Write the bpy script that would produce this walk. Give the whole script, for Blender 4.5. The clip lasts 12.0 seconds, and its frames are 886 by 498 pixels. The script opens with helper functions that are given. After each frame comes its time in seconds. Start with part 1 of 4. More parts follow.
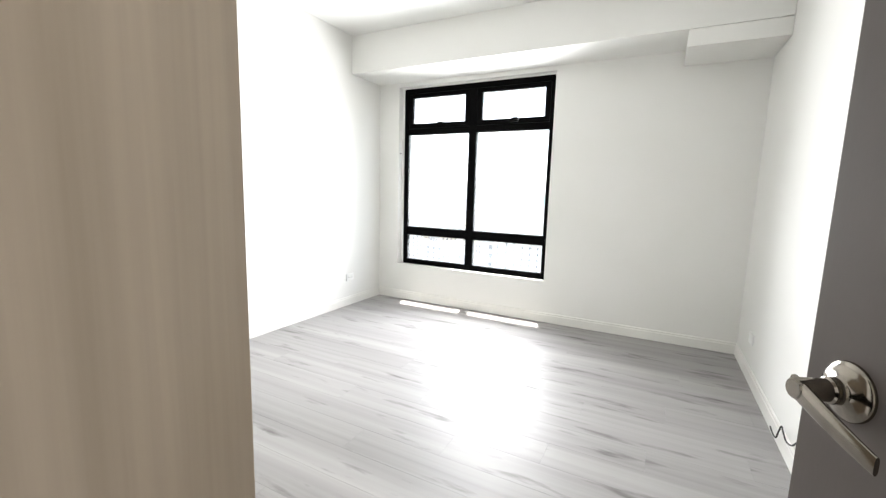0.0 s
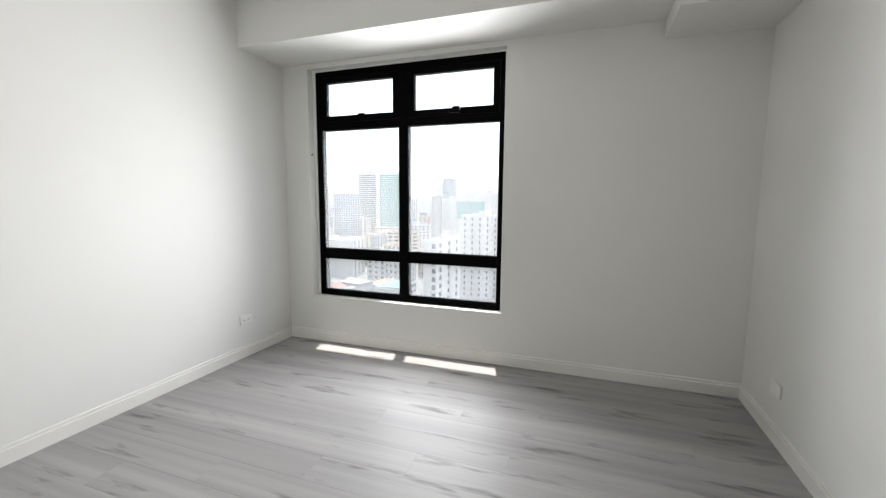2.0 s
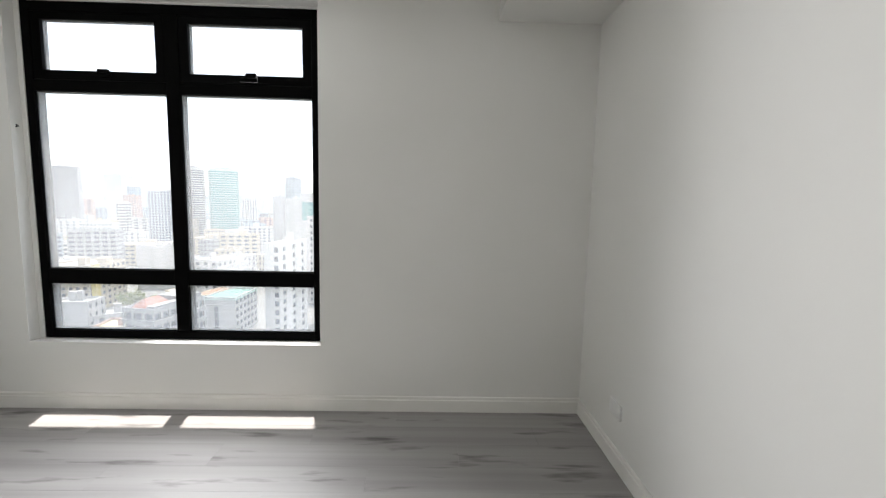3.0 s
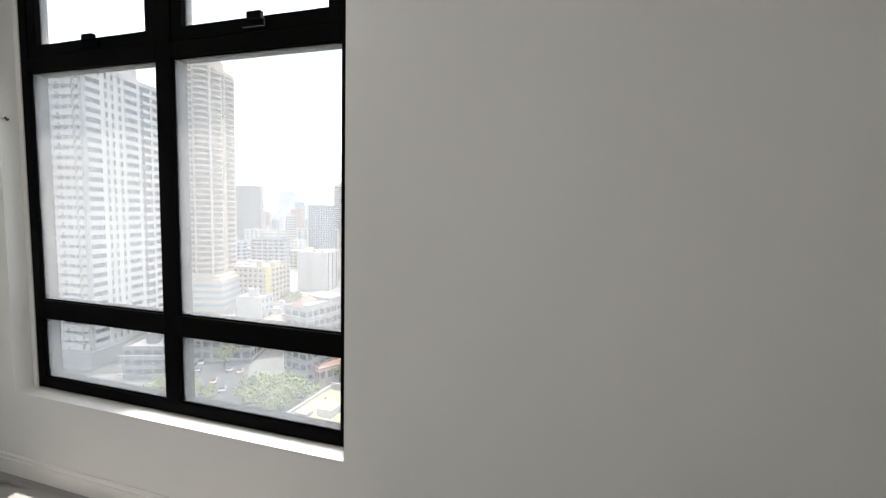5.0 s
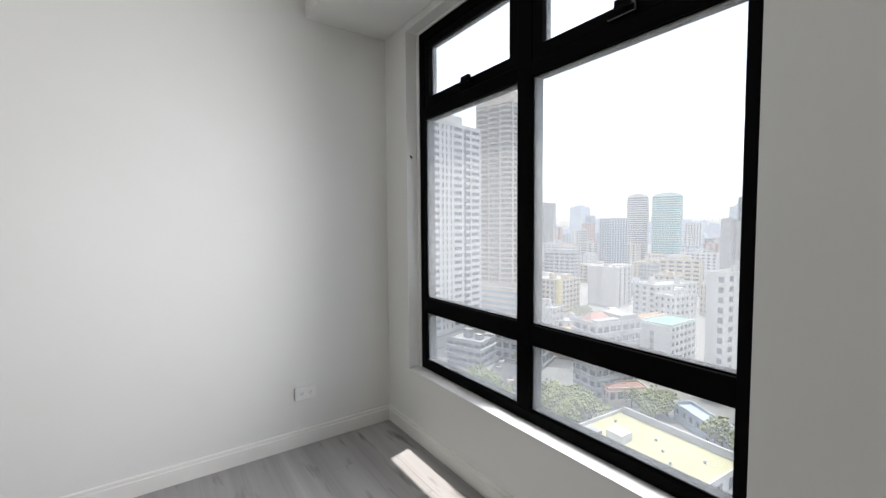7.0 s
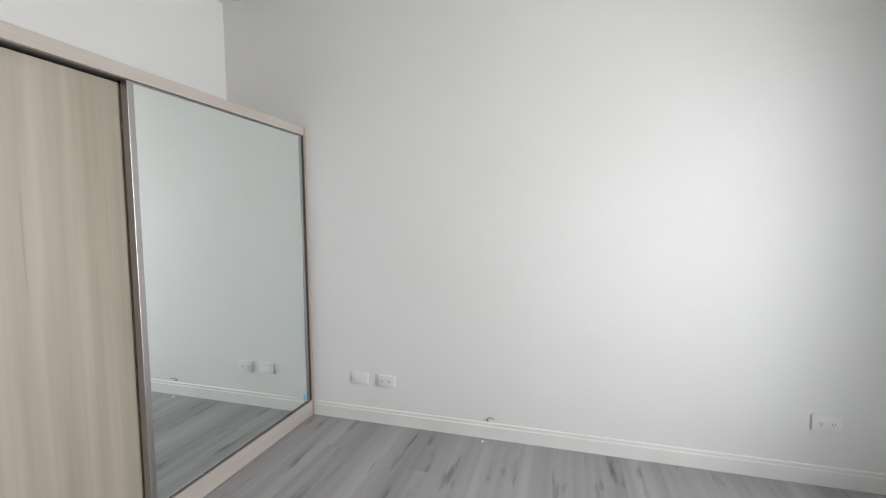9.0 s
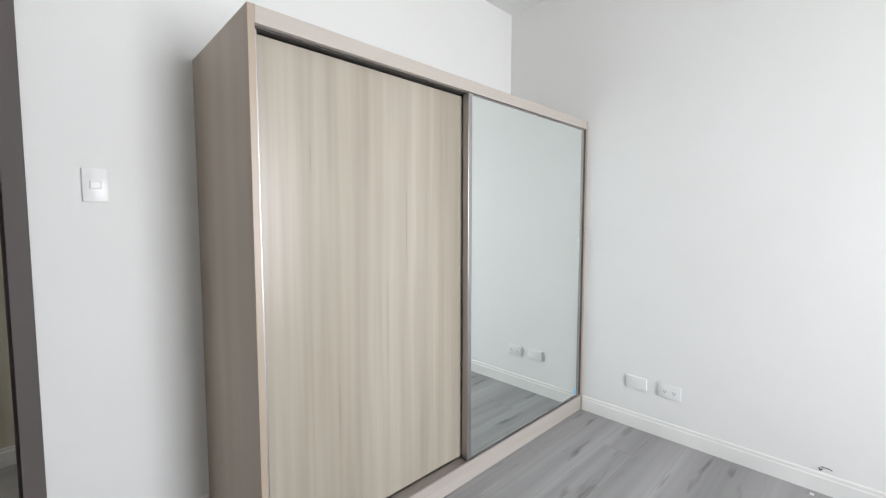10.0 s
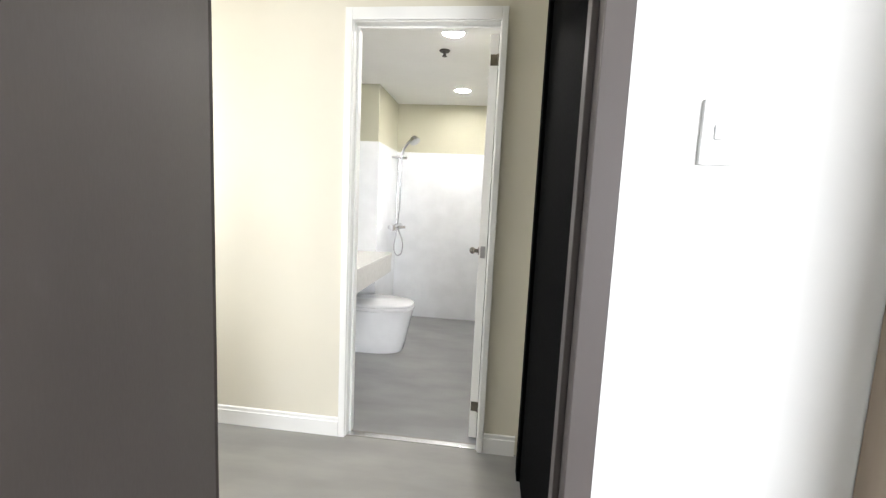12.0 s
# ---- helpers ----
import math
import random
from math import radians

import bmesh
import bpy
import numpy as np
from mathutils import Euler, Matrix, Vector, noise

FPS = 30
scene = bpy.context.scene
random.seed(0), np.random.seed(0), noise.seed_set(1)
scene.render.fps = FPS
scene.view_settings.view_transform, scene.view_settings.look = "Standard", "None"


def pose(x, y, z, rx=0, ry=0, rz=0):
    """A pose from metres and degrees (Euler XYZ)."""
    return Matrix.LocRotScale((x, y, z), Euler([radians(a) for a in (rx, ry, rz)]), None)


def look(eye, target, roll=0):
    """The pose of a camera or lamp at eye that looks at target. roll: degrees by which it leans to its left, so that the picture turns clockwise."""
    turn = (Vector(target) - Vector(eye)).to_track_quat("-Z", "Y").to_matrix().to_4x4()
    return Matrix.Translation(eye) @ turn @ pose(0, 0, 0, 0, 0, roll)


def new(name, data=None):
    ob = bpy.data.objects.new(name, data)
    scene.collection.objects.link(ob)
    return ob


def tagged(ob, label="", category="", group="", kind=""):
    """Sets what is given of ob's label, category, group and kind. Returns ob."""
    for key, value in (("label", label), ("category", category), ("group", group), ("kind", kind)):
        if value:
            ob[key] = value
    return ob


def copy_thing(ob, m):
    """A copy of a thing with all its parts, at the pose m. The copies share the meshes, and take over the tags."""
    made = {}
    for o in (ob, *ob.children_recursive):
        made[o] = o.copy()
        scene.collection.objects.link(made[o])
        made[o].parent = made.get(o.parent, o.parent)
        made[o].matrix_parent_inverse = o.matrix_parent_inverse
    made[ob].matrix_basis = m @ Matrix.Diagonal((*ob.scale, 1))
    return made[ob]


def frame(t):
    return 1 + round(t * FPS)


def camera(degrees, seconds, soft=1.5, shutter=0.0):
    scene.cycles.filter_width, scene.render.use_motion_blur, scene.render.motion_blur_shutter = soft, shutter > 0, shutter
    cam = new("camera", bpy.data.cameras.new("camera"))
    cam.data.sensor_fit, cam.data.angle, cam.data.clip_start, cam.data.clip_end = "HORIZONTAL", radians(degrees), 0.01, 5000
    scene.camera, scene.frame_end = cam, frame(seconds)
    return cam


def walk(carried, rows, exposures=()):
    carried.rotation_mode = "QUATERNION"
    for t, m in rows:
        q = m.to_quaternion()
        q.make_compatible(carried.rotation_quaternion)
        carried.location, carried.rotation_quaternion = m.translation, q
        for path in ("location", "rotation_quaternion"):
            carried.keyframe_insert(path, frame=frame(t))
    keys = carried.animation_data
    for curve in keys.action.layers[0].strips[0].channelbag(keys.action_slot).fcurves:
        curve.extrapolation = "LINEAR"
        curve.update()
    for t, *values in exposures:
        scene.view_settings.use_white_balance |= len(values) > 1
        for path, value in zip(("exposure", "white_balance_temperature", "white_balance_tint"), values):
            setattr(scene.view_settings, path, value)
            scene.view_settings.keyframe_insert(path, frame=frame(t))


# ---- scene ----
cam = camera(94.2, 12.0, soft=1.3)
PATH = [
    (0, (2.901, -3.96, 1.24), (1.99, -2.201, 0.967), 1.6),
    (0.2, (2.901, -3.881, 1.229), (2.081, -2.076, 0.97), 1.6),
    (0.5, (2.877, -3.749, 1.273), (2.17, -1.898, 1.0), 1.7),
    (1, (2.772, -3.543, 1.263), (2.075, -1.685, 1.016), 1.0),
    (1.5, (2.647, -3.328, 1.273), (1.801, -1.533, 1.028), 0.4),
    (2, (2.574, -3.061, 1.265), (1.914, -1.188, 1.033), 0.4),
    (2.5, (2.556, -2.733, 1.281), (2.312, -0.76, 1.062), 0.7),
    (3, (2.637, -2.42, 1.268), (2.685, -0.432, 1.054), 1.3),
    (3.2, (2.68, -2.291, 1.274), (2.778, -0.305, 1.063), 1.6),
    (4.8, (2.714, -1.316, 1.266), (2.255, 0.623, 1.1), 1.4),
    (5, (2.673, -1.232, 1.278), (2.118, 0.682, 1.113), 1.4),
    (5.5, (2.571, -1.111, 1.252), (1.738, 0.702, 1.113), 0.9),
    (6, (2.481, -1.117, 1.258), (1.381, 0.548, 1.129), 0.4),
    (6.5, (2.416, -1.151, 1.255), (1.034, 0.29, 1.14), -0.0),
    (7, (2.364, -1.217, 1.254), (0.726, -0.074, 1.144), -0.4),
    (7.2, (2.347, -1.25, 1.255), (0.623, -0.242, 1.146), -0.5),
    (8.8, (2.324, -1.656, 1.281), (0.366, -2.048, 1.157), -0.8),
    (9, (2.346, -1.727, 1.281), (0.436, -2.305, 1.153), -0.7),
    (9.5, (2.436, -1.898, 1.285), (0.72, -2.916, 1.147), -0.5),
    (10, (2.553, -2.064, 1.263), (1.168, -3.5, 1.129), 0.0),
    (10.5, (2.656, -2.266, 1.271), (1.691, -4.011, 1.117), 0.6),
    (11, (2.693, -2.529, 1.267), (2.199, -4.459, 1.093), 1.3),
    (11.5, (2.752, -2.809, 1.251), (2.667, -4.797, 1.052), 2.0),
    (12, (2.83, -3.141, 1.24), (3.055, -5.115, 1.015), 2.7),
]
walk(cam, [(t, look(eye, target, roll)) for t, eye, target, roll in PATH],
     exposures=[(0.0, 3.2, 6500, 11), (0.25, 2.85, 6500, 11), (0.5, 2.5, 6500, 12), (1.2, 2.2, 6500, 12), (2.0, 2.1, 6500, 12), (3.0, 2.15, 6550, 12), (5.0, 2.0, 6650, 12),
                (6.2, 1.85, 6550, 12), (7.2, 1.7, 6400, 13), (9.0, 1.95, 6400, 13), (9.5, 2.15, 6300, 13), (10.0, 2.4, 6250, 13), (10.5, 2.7, 6150, 12), (11.0, 2.95, 6050, 11), (11.5, 3.1, 6100, 11), (12.0, 3.4, 6250, 12)])

# ---- world and sun ----
SUN_WAY = Vector((0.05, -0.196, -1.0)).normalized()
world = bpy.data.worlds.new("world")
scene.world = world
world.use_nodes = True
sky = world.node_tree.nodes.new("ShaderNodeTexSky")
sky.sky_type, sky.sun_disc = "NISHITA", False
sky.sun_elevation = math.asin(-SUN_WAY.z)
sky.sun_rotation = math.atan2(-SUN_WAY.x, -SUN_WAY.y)
sky.air_density, sky.dust_density, sky.ozone_density = 1.0, 2.0, 1.0
back = world.node_tree.nodes["Background"]
back.inputs["Strength"].default_value = 0.125
haze = world.node_tree.nodes.new("ShaderNodeHueSaturation")
haze.inputs["Saturation"].default_value = 0.4
world.node_tree.links.new(sky.outputs[0], haze.inputs["Color"])
world.node_tree.links.new(haze.outputs[0], back.inputs[0])
sun = new("sun", bpy.data.lights.new("sun", "SUN"))
sun.data.energy, sun.data.angle, sun.data.color = 2.0, radians(0.6), (1.0, 0.95, 0.88)
sun.matrix_world = look((0, 0, 30), Vector((0, 0, 30)) + SUN_WAY)

# the sky's light through the window's opening
skylight = new("window_skylight", bpy.data.lights.new("window_skylight", "AREA"))
skylight.data.shape, skylight.data.size, skylight.data.size_y = "RECTANGLE", 1.0, 1.70
skylight.data.spread = radians(140)
skylight.data.energy, skylight.data.color = 13.0, (0.975, 0.99, 1.0)
skylight.matrix_world = look((1.43, 0.07, 1.28), (1.43, -1.0, 1.28))


# ---- materials ----
def material(name, colour, rough=0.6, metal=0.0, second=None, scale=6.0, stretch=(1, 1, 1), bump=0.0, fine=80.0,
             vary=0.0, contrast=(0.35, 0.65), spec=0.5, coat=0.0):
    """A principled surface with a broad and a fine scale of variation, in object metres."""
    m = bpy.data.materials.new(name)
    m.use_nodes = True
    n, l = m.node_tree.nodes, m.node_tree.links
    b = n["Principled BSDF"]
    b.inputs["Metallic"].default_value = metal
    b.inputs["Specular IOR Level"].default_value = spec
    b.inputs["Coat Weight"].default_value = coat
    tc = n.new("ShaderNodeTexCoord")
    mp = n.new("ShaderNodeMapping")
    mp.inputs["Scale"].default_value = stretch
    l.new(tc.outputs["Object"], mp.inputs[0])
    broad, grain = n.new("ShaderNodeTexNoise"), n.new("ShaderNodeTexNoise")
    broad.inputs["Scale"].default_value, broad.inputs["Detail"].default_value = scale, 4
    grain.inputs["Scale"].default_value, grain.inputs["Detail"].default_value = fine, 3
    l.new(mp.outputs[0], broad.inputs[0])
    l.new(mp.outputs[0], grain.inputs[0])
    ramp = n.new("ShaderNodeValToRGB")
    ramp.color_ramp.elements[0].position, ramp.color_ramp.elements[1].position = contrast
    second = second or tuple(c * 0.93 for c in colour)
    ramp.color_ramp.elements[0].color = (*second, 1)
    ramp.color_ramp.elements[1].color = (*colour, 1)
    l.new(broad.outputs[0], ramp.inputs[0])
    out = ramp.outputs[0]
    if vary:
        info, hsv, ma = n.new("ShaderNodeObjectInfo"), n.new("ShaderNodeHueSaturation"), n.new("ShaderNodeMapRange")
        ma.inputs[3].default_value, ma.inputs[4].default_value = 1 - vary, 1 + vary
        l.new(info.outputs["Random"], ma.inputs[0])
        l.new(ma.outputs[0], hsv.inputs["Value"])
        l.new(out, hsv.inputs["Color"])
        out = hsv.outputs[0]
    l.new(out, b.inputs["Base Color"])
    rr = n.new("ShaderNodeMapRange")
    rr.inputs[3].default_value, rr.inputs[4].default_value = max(rough - 0.07, 0.0), min(rough + 0.07, 1.0)
    l.new(grain.outputs[0], rr.inputs[0])
    l.new(rr.outputs[0], b.inputs["Roughness"])
    if bump:
        bp = n.new("ShaderNodeBump")
        bp.inputs["Strength"].default_value, bp.inputs["Distance"].default_value = bump, 0.002
        l.new(grain.outputs[0], bp.inputs["Height"])
        l.new(bp.outputs[0], b.inputs["Normal"])
    return m


def wood(name, light, dark, along="z", rough=0.4, fine=1.0, streak=26.0, vary=0.0, knots=False, spec=0.5):
    """Laminate with long streaks along one axis, at two scales, with darker pores."""
    m = bpy.data.materials.new(name)
    m.use_nodes = True
    n, l = m.node_tree.nodes, m.node_tree.links
    b = n["Principled BSDF"]
    b.inputs["Specular IOR Level"].default_value = spec
    tc, info = n.new("ShaderNodeTexCoord"), n.new("ShaderNodeObjectInfo")
    shift = n.new("ShaderNodeVectorMath")
    shift.operation = "MULTIPLY_ADD"
    comb = n.new("ShaderNodeCombineXYZ")
    for i in range(3):
        l.new(info.outputs["Random"], comb.inputs[i])
    shift.inputs[1].default_value = (0.5, 0.06, 0.0) if knots else (37.0, 19.0, 11.0)
    l.new(comb.outputs[0], shift.inputs[0])
    l.new(n.new("ShaderNodeNewGeometry").outputs["Position"] if knots else tc.outputs["Object"], shift.inputs[2])
    outs = []
    for scale, long, detail in ((streak, 0.03, 5), (streak * 4.5, 0.02, 3), (3.0, 0.18, 3)):
        mp, no = n.new("ShaderNodeMapping"), n.new("ShaderNodeTexNoise")
        mp.inputs["Scale"].default_value = tuple(long if a == along else 1.0 for a in "xyz")
        no.inputs["Scale"].default_value, no.inputs["Detail"].default_value = scale, detail
        no.inputs["Distortion"].default_value = 0.25 if scale < 5 else 0.05
        l.new(shift.outputs[0], mp.inputs[0])
        l.new(mp.outputs[0], no.inputs[0])
        outs.append(no.outputs[0])
    mix = n.new("ShaderNodeMath")
    mix.operation = "MULTIPLY_ADD"
    mix.inputs[1].default_value = 0.3
    l.new(outs[1], mix.inputs[0])
    half = n.new("ShaderNodeMath")
    half.operation = "MULTIPLY"
    half.inputs[1].default_value = 0.7
    l.new(outs[0], half.inputs[0])
    l.new(half.outputs[0], mix.inputs[2])
    mix2 = n.new("ShaderNodeMix")
    mix2.inputs[0].default_value = 0.08 if knots else 0.3
    l.new(mix.outputs[0], mix2.inputs[2])
    l.new(outs[2], mix2.inputs[3])
    ramp = n.new("ShaderNodeValToRGB")
    ramp.color_ramp.elements[0].position, ramp.color_ramp.elements[1].position = 0.33, 0.66
    ramp.color_ramp.elements[0].color, ramp.color_ramp.elements[1].color = (*dark, 1), (*light, 1)
    l.new(mix2.outputs[0], ramp.inputs[0])
    col = ramp.outputs[0]
    if knots:
        mp, no, kr, mx = (n.new("ShaderNodeMapping"), n.new("ShaderNodeTexNoise"), n.new("ShaderNodeValToRGB"), n.new("ShaderNodeMixRGB"))
        mp.inputs["Scale"].default_value = (2.2, 13.0, 1.0)
        no.inputs["Scale"].default_value, no.inputs["Detail"].default_value = 1.0, 4
        kr.color_ramp.elements[0].position, kr.color_ramp.elements[1].position = 0.59, 0.72
        mx.blend_type = "MULTIPLY"
        mx.inputs[2].default_value = (0.43, 0.42, 0.42, 1)
        l.new(shift.outputs[0], mp.inputs[0])
        l.new(mp.outputs[0], no.inputs[0])
        l.new(no.outputs[0], kr.inputs[0])
        l.new(kr.outputs[0], mx.inputs[0])
        l.new(col, mx.inputs[1])
        col = mx.outputs[0]
    if vary:
        hsv, ma = n.new("ShaderNodeHueSaturation"), n.new("ShaderNodeMapRange")
        ma.inputs[3].default_value, ma.inputs[4].default_value = 1 - vary, 1 + vary
        l.new(info.outputs["Random"], ma.inputs[0])
        l.new(ma.outputs[0], hsv.inputs["Value"])
        l.new(col, hsv.inputs["Color"])
        col = hsv.outputs[0]
    l.new(col, b.inputs["Base Color"])
    rr = n.new("ShaderNodeMapRange")
    rr.inputs[3].default_value, rr.inputs[4].default_value = rough - 0.08, rough + 0.1
    l.new(outs[1], rr.inputs[0])
    l.new(rr.outputs[0], b.inputs["Roughness"])
    bp = n.new("ShaderNodeBump")
    bp.inputs["Strength"].default_value, bp.inputs["Distance"].default_value = 0.12 * fine, 0.001
    l.new(outs[1], bp.inputs["Height"])
    l.new(bp.outputs[0], b.inputs["Normal"])
    return m


WALL = material("white_wall_paint", (0.77, 0.765, 0.74), 0.66, second=(0.75, 0.745, 0.715), scale=1.3, bump=0.06, fine=140, spec=0.2)
CEIL = material("white_ceiling_paint", (0.82, 0.82, 0.80), 0.85, scale=1.5, bump=0.05, fine=120)
TRIM = material("white_trim_paint", (0.80, 0.79, 0.755), 0.4, scale=3, bump=0.03)
OLIVE = material("cream_olive_wall_paint", (0.51, 0.495, 0.375), 0.55, scale=1.2, bump=0.06, fine=140)
# lit copy of the olive paint: the hall's daylight is put into its colour
LITOLIVE = material("daylit_olive_wall_paint", (0.67, 0.63, 0.52), 0.55, scale=1.2, bump=0.06, fine=140)
PLANK = wood("grey_laminate_plank", (0.40, 0.388, 0.382), (0.24, 0.232, 0.228), "x", 0.43, 0.5, 5, vary=0.02, knots=True, spec=0.2)
GAP = material("grey_joint", (0.30, 0.30, 0.30), 0.9)
OAK = wood("pale_ash_laminate", (0.44, 0.395, 0.325), (0.28, 0.242, 0.185), "z", 0.3, 0.4, 10)
OAKSIDE = wood("pale_ash_side_laminate", (0.45, 0.368, 0.285), (0.33, 0.265, 0.20), "z", 0.35, 0.4, 11)
OAKRAIL = wood("pale_ash_rail_laminate", (0.48, 0.44, 0.39), (0.39, 0.345, 0.30), "x", 0.35, 0.6, 24)
ALU = material("brushed_aluminium", (0.42, 0.40, 0.39), 0.4, 1.0, scale=3, fine=300)
DARKALU = material("dark_track", (0.08, 0.075, 0.07), 0.5, 0.6)
MIRROR = material("mirror_silvering", (0.86, 0.90, 0.885), 0.0, 1.0, second=(0.86, 0.90, 0.885), fine=1)
MIRROR.node_tree.links.clear()
MIRROR.node_tree.nodes["Principled BSDF"].inputs["Base Color"].default_value = (0.84, 0.885, 0.87, 1)
MIRROR.node_tree.nodes["Principled BSDF"].inputs["Roughness"].default_value = 0.004
MIRROR.node_tree.links.new(MIRROR.node_tree.nodes["Principled BSDF"].outputs[0], MIRROR.node_tree.nodes["Material Output"].inputs[0])
BLACKALU = material("black_powder_coat", (0.003, 0.003, 0.003), 0.5, 0.0, scale=8, bump=0.04, fine=400, spec=0.02)
GASKET = material("grey_gasket", (0.25, 0.25, 0.25), 0.7)
DOORPAINT = material("dark_taupe_door_paint", (0.125, 0.108, 0.10), 0.55, scale=2.5, second=(0.106, 0.092, 0.087), bump=0.05, fine=220, stretch=(1, 1, 0.3), spec=0.22)
# dark door's shade at the hall end is put into this near-black colour
BLACKIN = material("shaded_dark_door", (0.0018, 0.0018, 0.0018), 0.9, scale=3, spec=0.04)
NICKEL = material("satin_nickel", (0.27, 0.245, 0.21), 0.16, 1.0, scale=8, fine=260)
CHROME = material("chrome", (0.62, 0.62, 0.63), 0.14, 1.0)
PLASTIC = material("white_plastic", (0.82, 0.82, 0.80), 0.3, scale=8)
SLOT = material("dark_slot", (0.03, 0.03, 0.03), 0.6)
CABLE = material("black_cable", (0.02, 0.02, 0.02), 0.45)
CERAMIC = material("white_ceramic", (0.84, 0.84, 0.84), 0.08, coat=0.4)
STONE = material("white_quartz", (0.72, 0.70, 0.66), 0.22, second=(0.66, 0.64, 0.60), scale=30)
PANEL = material("white_gloss_wall_tile", (0.82, 0.83, 0.84), 0.12)
TILE = material("grey_floor_tile", (0.30, 0.287, 0.262), 0.42, second=(0.225, 0.216, 0.20), stretch=(0.5, 1.6, 1), scale=3.2, bump=0.05)
BTILE = material("grey_bath_tile", (0.32, 0.32, 0.315), 0.4, second=(0.245, 0.245, 0.242), stretch=(0.6, 1.5, 1), scale=3.2, bump=0.05)
STRIP = material("steel_strip", (0.7, 0.7, 0.7), 0.25, 1.0)
BLUETAG = material("blue_sticker", (0.25, 0.5, 0.7), 0.4)


def glass_material():
    """Clear window glass; its pale dust film catches the daylight and also stands in for outdoor haze."""
    m = bpy.data.materials.new("dusty_hazy_window_glass")
    m.use_nodes = True
    n, l = m.node_tree.nodes, m.node_tree.links
    n.remove(n["Principled BSDF"])
    clear, gloss, dust = n.new("ShaderNodeBsdfTransparent"), n.new("ShaderNodeBsdfGlossy"), n.new("ShaderNodeBsdfTranslucent")
    clear.inputs[0].default_value = (0.96, 0.98, 0.97, 1)
    gloss.inputs["Roughness"].default_value = 0.02
    dust.inputs[0].default_value = (0.85, 0.86, 0.86, 1)
    facing, power, fres = n.new("ShaderNodeLayerWeight"), n.new("ShaderNodeMath"), n.new("ShaderNodeMath")
    power.operation, fres.operation = "POWER", "MULTIPLY_ADD"
    power.inputs[1].default_value, fres.inputs[1].default_value, fres.inputs[2].default_value = 5.0, 0.5, 0.02
    l.new(facing.outputs["Facing"], power.inputs[0])
    l.new(power.outputs[0], fres.inputs[0])
    a, b = n.new("ShaderNodeMixShader"), n.new("ShaderNodeMixShader")
    tc, no, mr = n.new("ShaderNodeTexCoord"), n.new("ShaderNodeTexNoise"), n.new("ShaderNodeMapRange")
    no.inputs["Scale"].default_value, no.inputs["Detail"].default_value = 2.2, 6
    mr.inputs[1].default_value, mr.inputs[2].default_value = 0.3, 0.7
    mr.inputs[3].default_value, mr.inputs[4].default_value = 0.175, 0.23
    l.new(tc.outputs["Object"], no.inputs[0])
    l.new(no.outputs[0], mr.inputs[0])
    l.new(mr.outputs[0], a.inputs[0])
    l.new(clear.outputs[0], a.inputs[1])
    l.new(dust.outputs[0], a.inputs[2])
    l.new(fres.outputs[0], b.inputs[0])
    l.new(a.outputs[0], b.inputs[1])
    l.new(gloss.outputs[0], b.inputs[2])
    l.new(b.outputs[0], n["Material Output"].inputs[0])
    return m


GLASS = glass_material()


def glow(name, colour, strength):
    m = bpy.data.materials.new(name)
    m.use_nodes = True
    b = m.node_tree.nodes["Principled BSDF"]
    b.inputs["Base Color"].default_value = (*colour, 1)
    b.inputs["Emission Color"].default_value = (*colour, 1)
    b.inputs["Emission Strength"].default_value = strength
    return m


LAMPGLOW = glow("lit_diffuser", (1.0, 0.97, 0.92), 12.0)


# ---- mesh helpers ----
def box(bm, x0, x1, y0, y1, z0, z1, bevel=0.0, seg=2):
    """Adds a box between two corners, with rounded edges if wanted."""
    geo = bmesh.ops.create_cube(bm, size=1.0, matrix=Matrix.LocRotScale(
        ((x0 + x1) / 2, (y0 + y1) / 2, (z0 + z1) / 2), None, (abs(x1 - x0), abs(y1 - y0), abs(z1 - z0))))
    if bevel:
        edges = list({e for v in geo["verts"] for e in v.link_edges})
        bmesh.ops.bevel(bm, geom=edges, offset=bevel, segments=seg, profile=0.5, affect="EDGES")
    return bm


def cyl(bm, a, b, r, r2=None, seg=20):
    """Adds a round bar from a to b."""
    a, b = Vector(a), Vector(b)
    m = Matrix.Translation((a + b) / 2) @ (b - a).to_track_quat("Z", "Y").to_matrix().to_4x4()
    bmesh.ops.create_cone(bm, cap_ends=True, segments=seg, radius1=r, radius2=r if r2 is None else r2, depth=(b - a).length, matrix=m)
    return bm


def tube(bm, points, r, seg=10):
    """Adds a bent round bar through points."""
    pts = [Vector(p) for p in points]
    rings = []
    for i, p in enumerate(pts):
        d = (pts[min(i + 1, len(pts) - 1)] - pts[max(i - 1, 0)]).normalized()
        q = d.to_track_quat("Z", "Y")
        rings.append([bm.verts.new(p + q @ Vector((r * math.cos(k * math.tau / seg), r * math.sin(k * math.tau / seg), 0))) for k in range(seg)])
    for s, t in zip(rings, rings[1:]):
        for k in range(seg):
            bm.faces.new((s[k], s[(k + 1) % seg], t[(k + 1) % seg], t[k]))
    bm.faces.new(rings[0][::-1])
    bm.faces.new(rings[-1])
    return bm


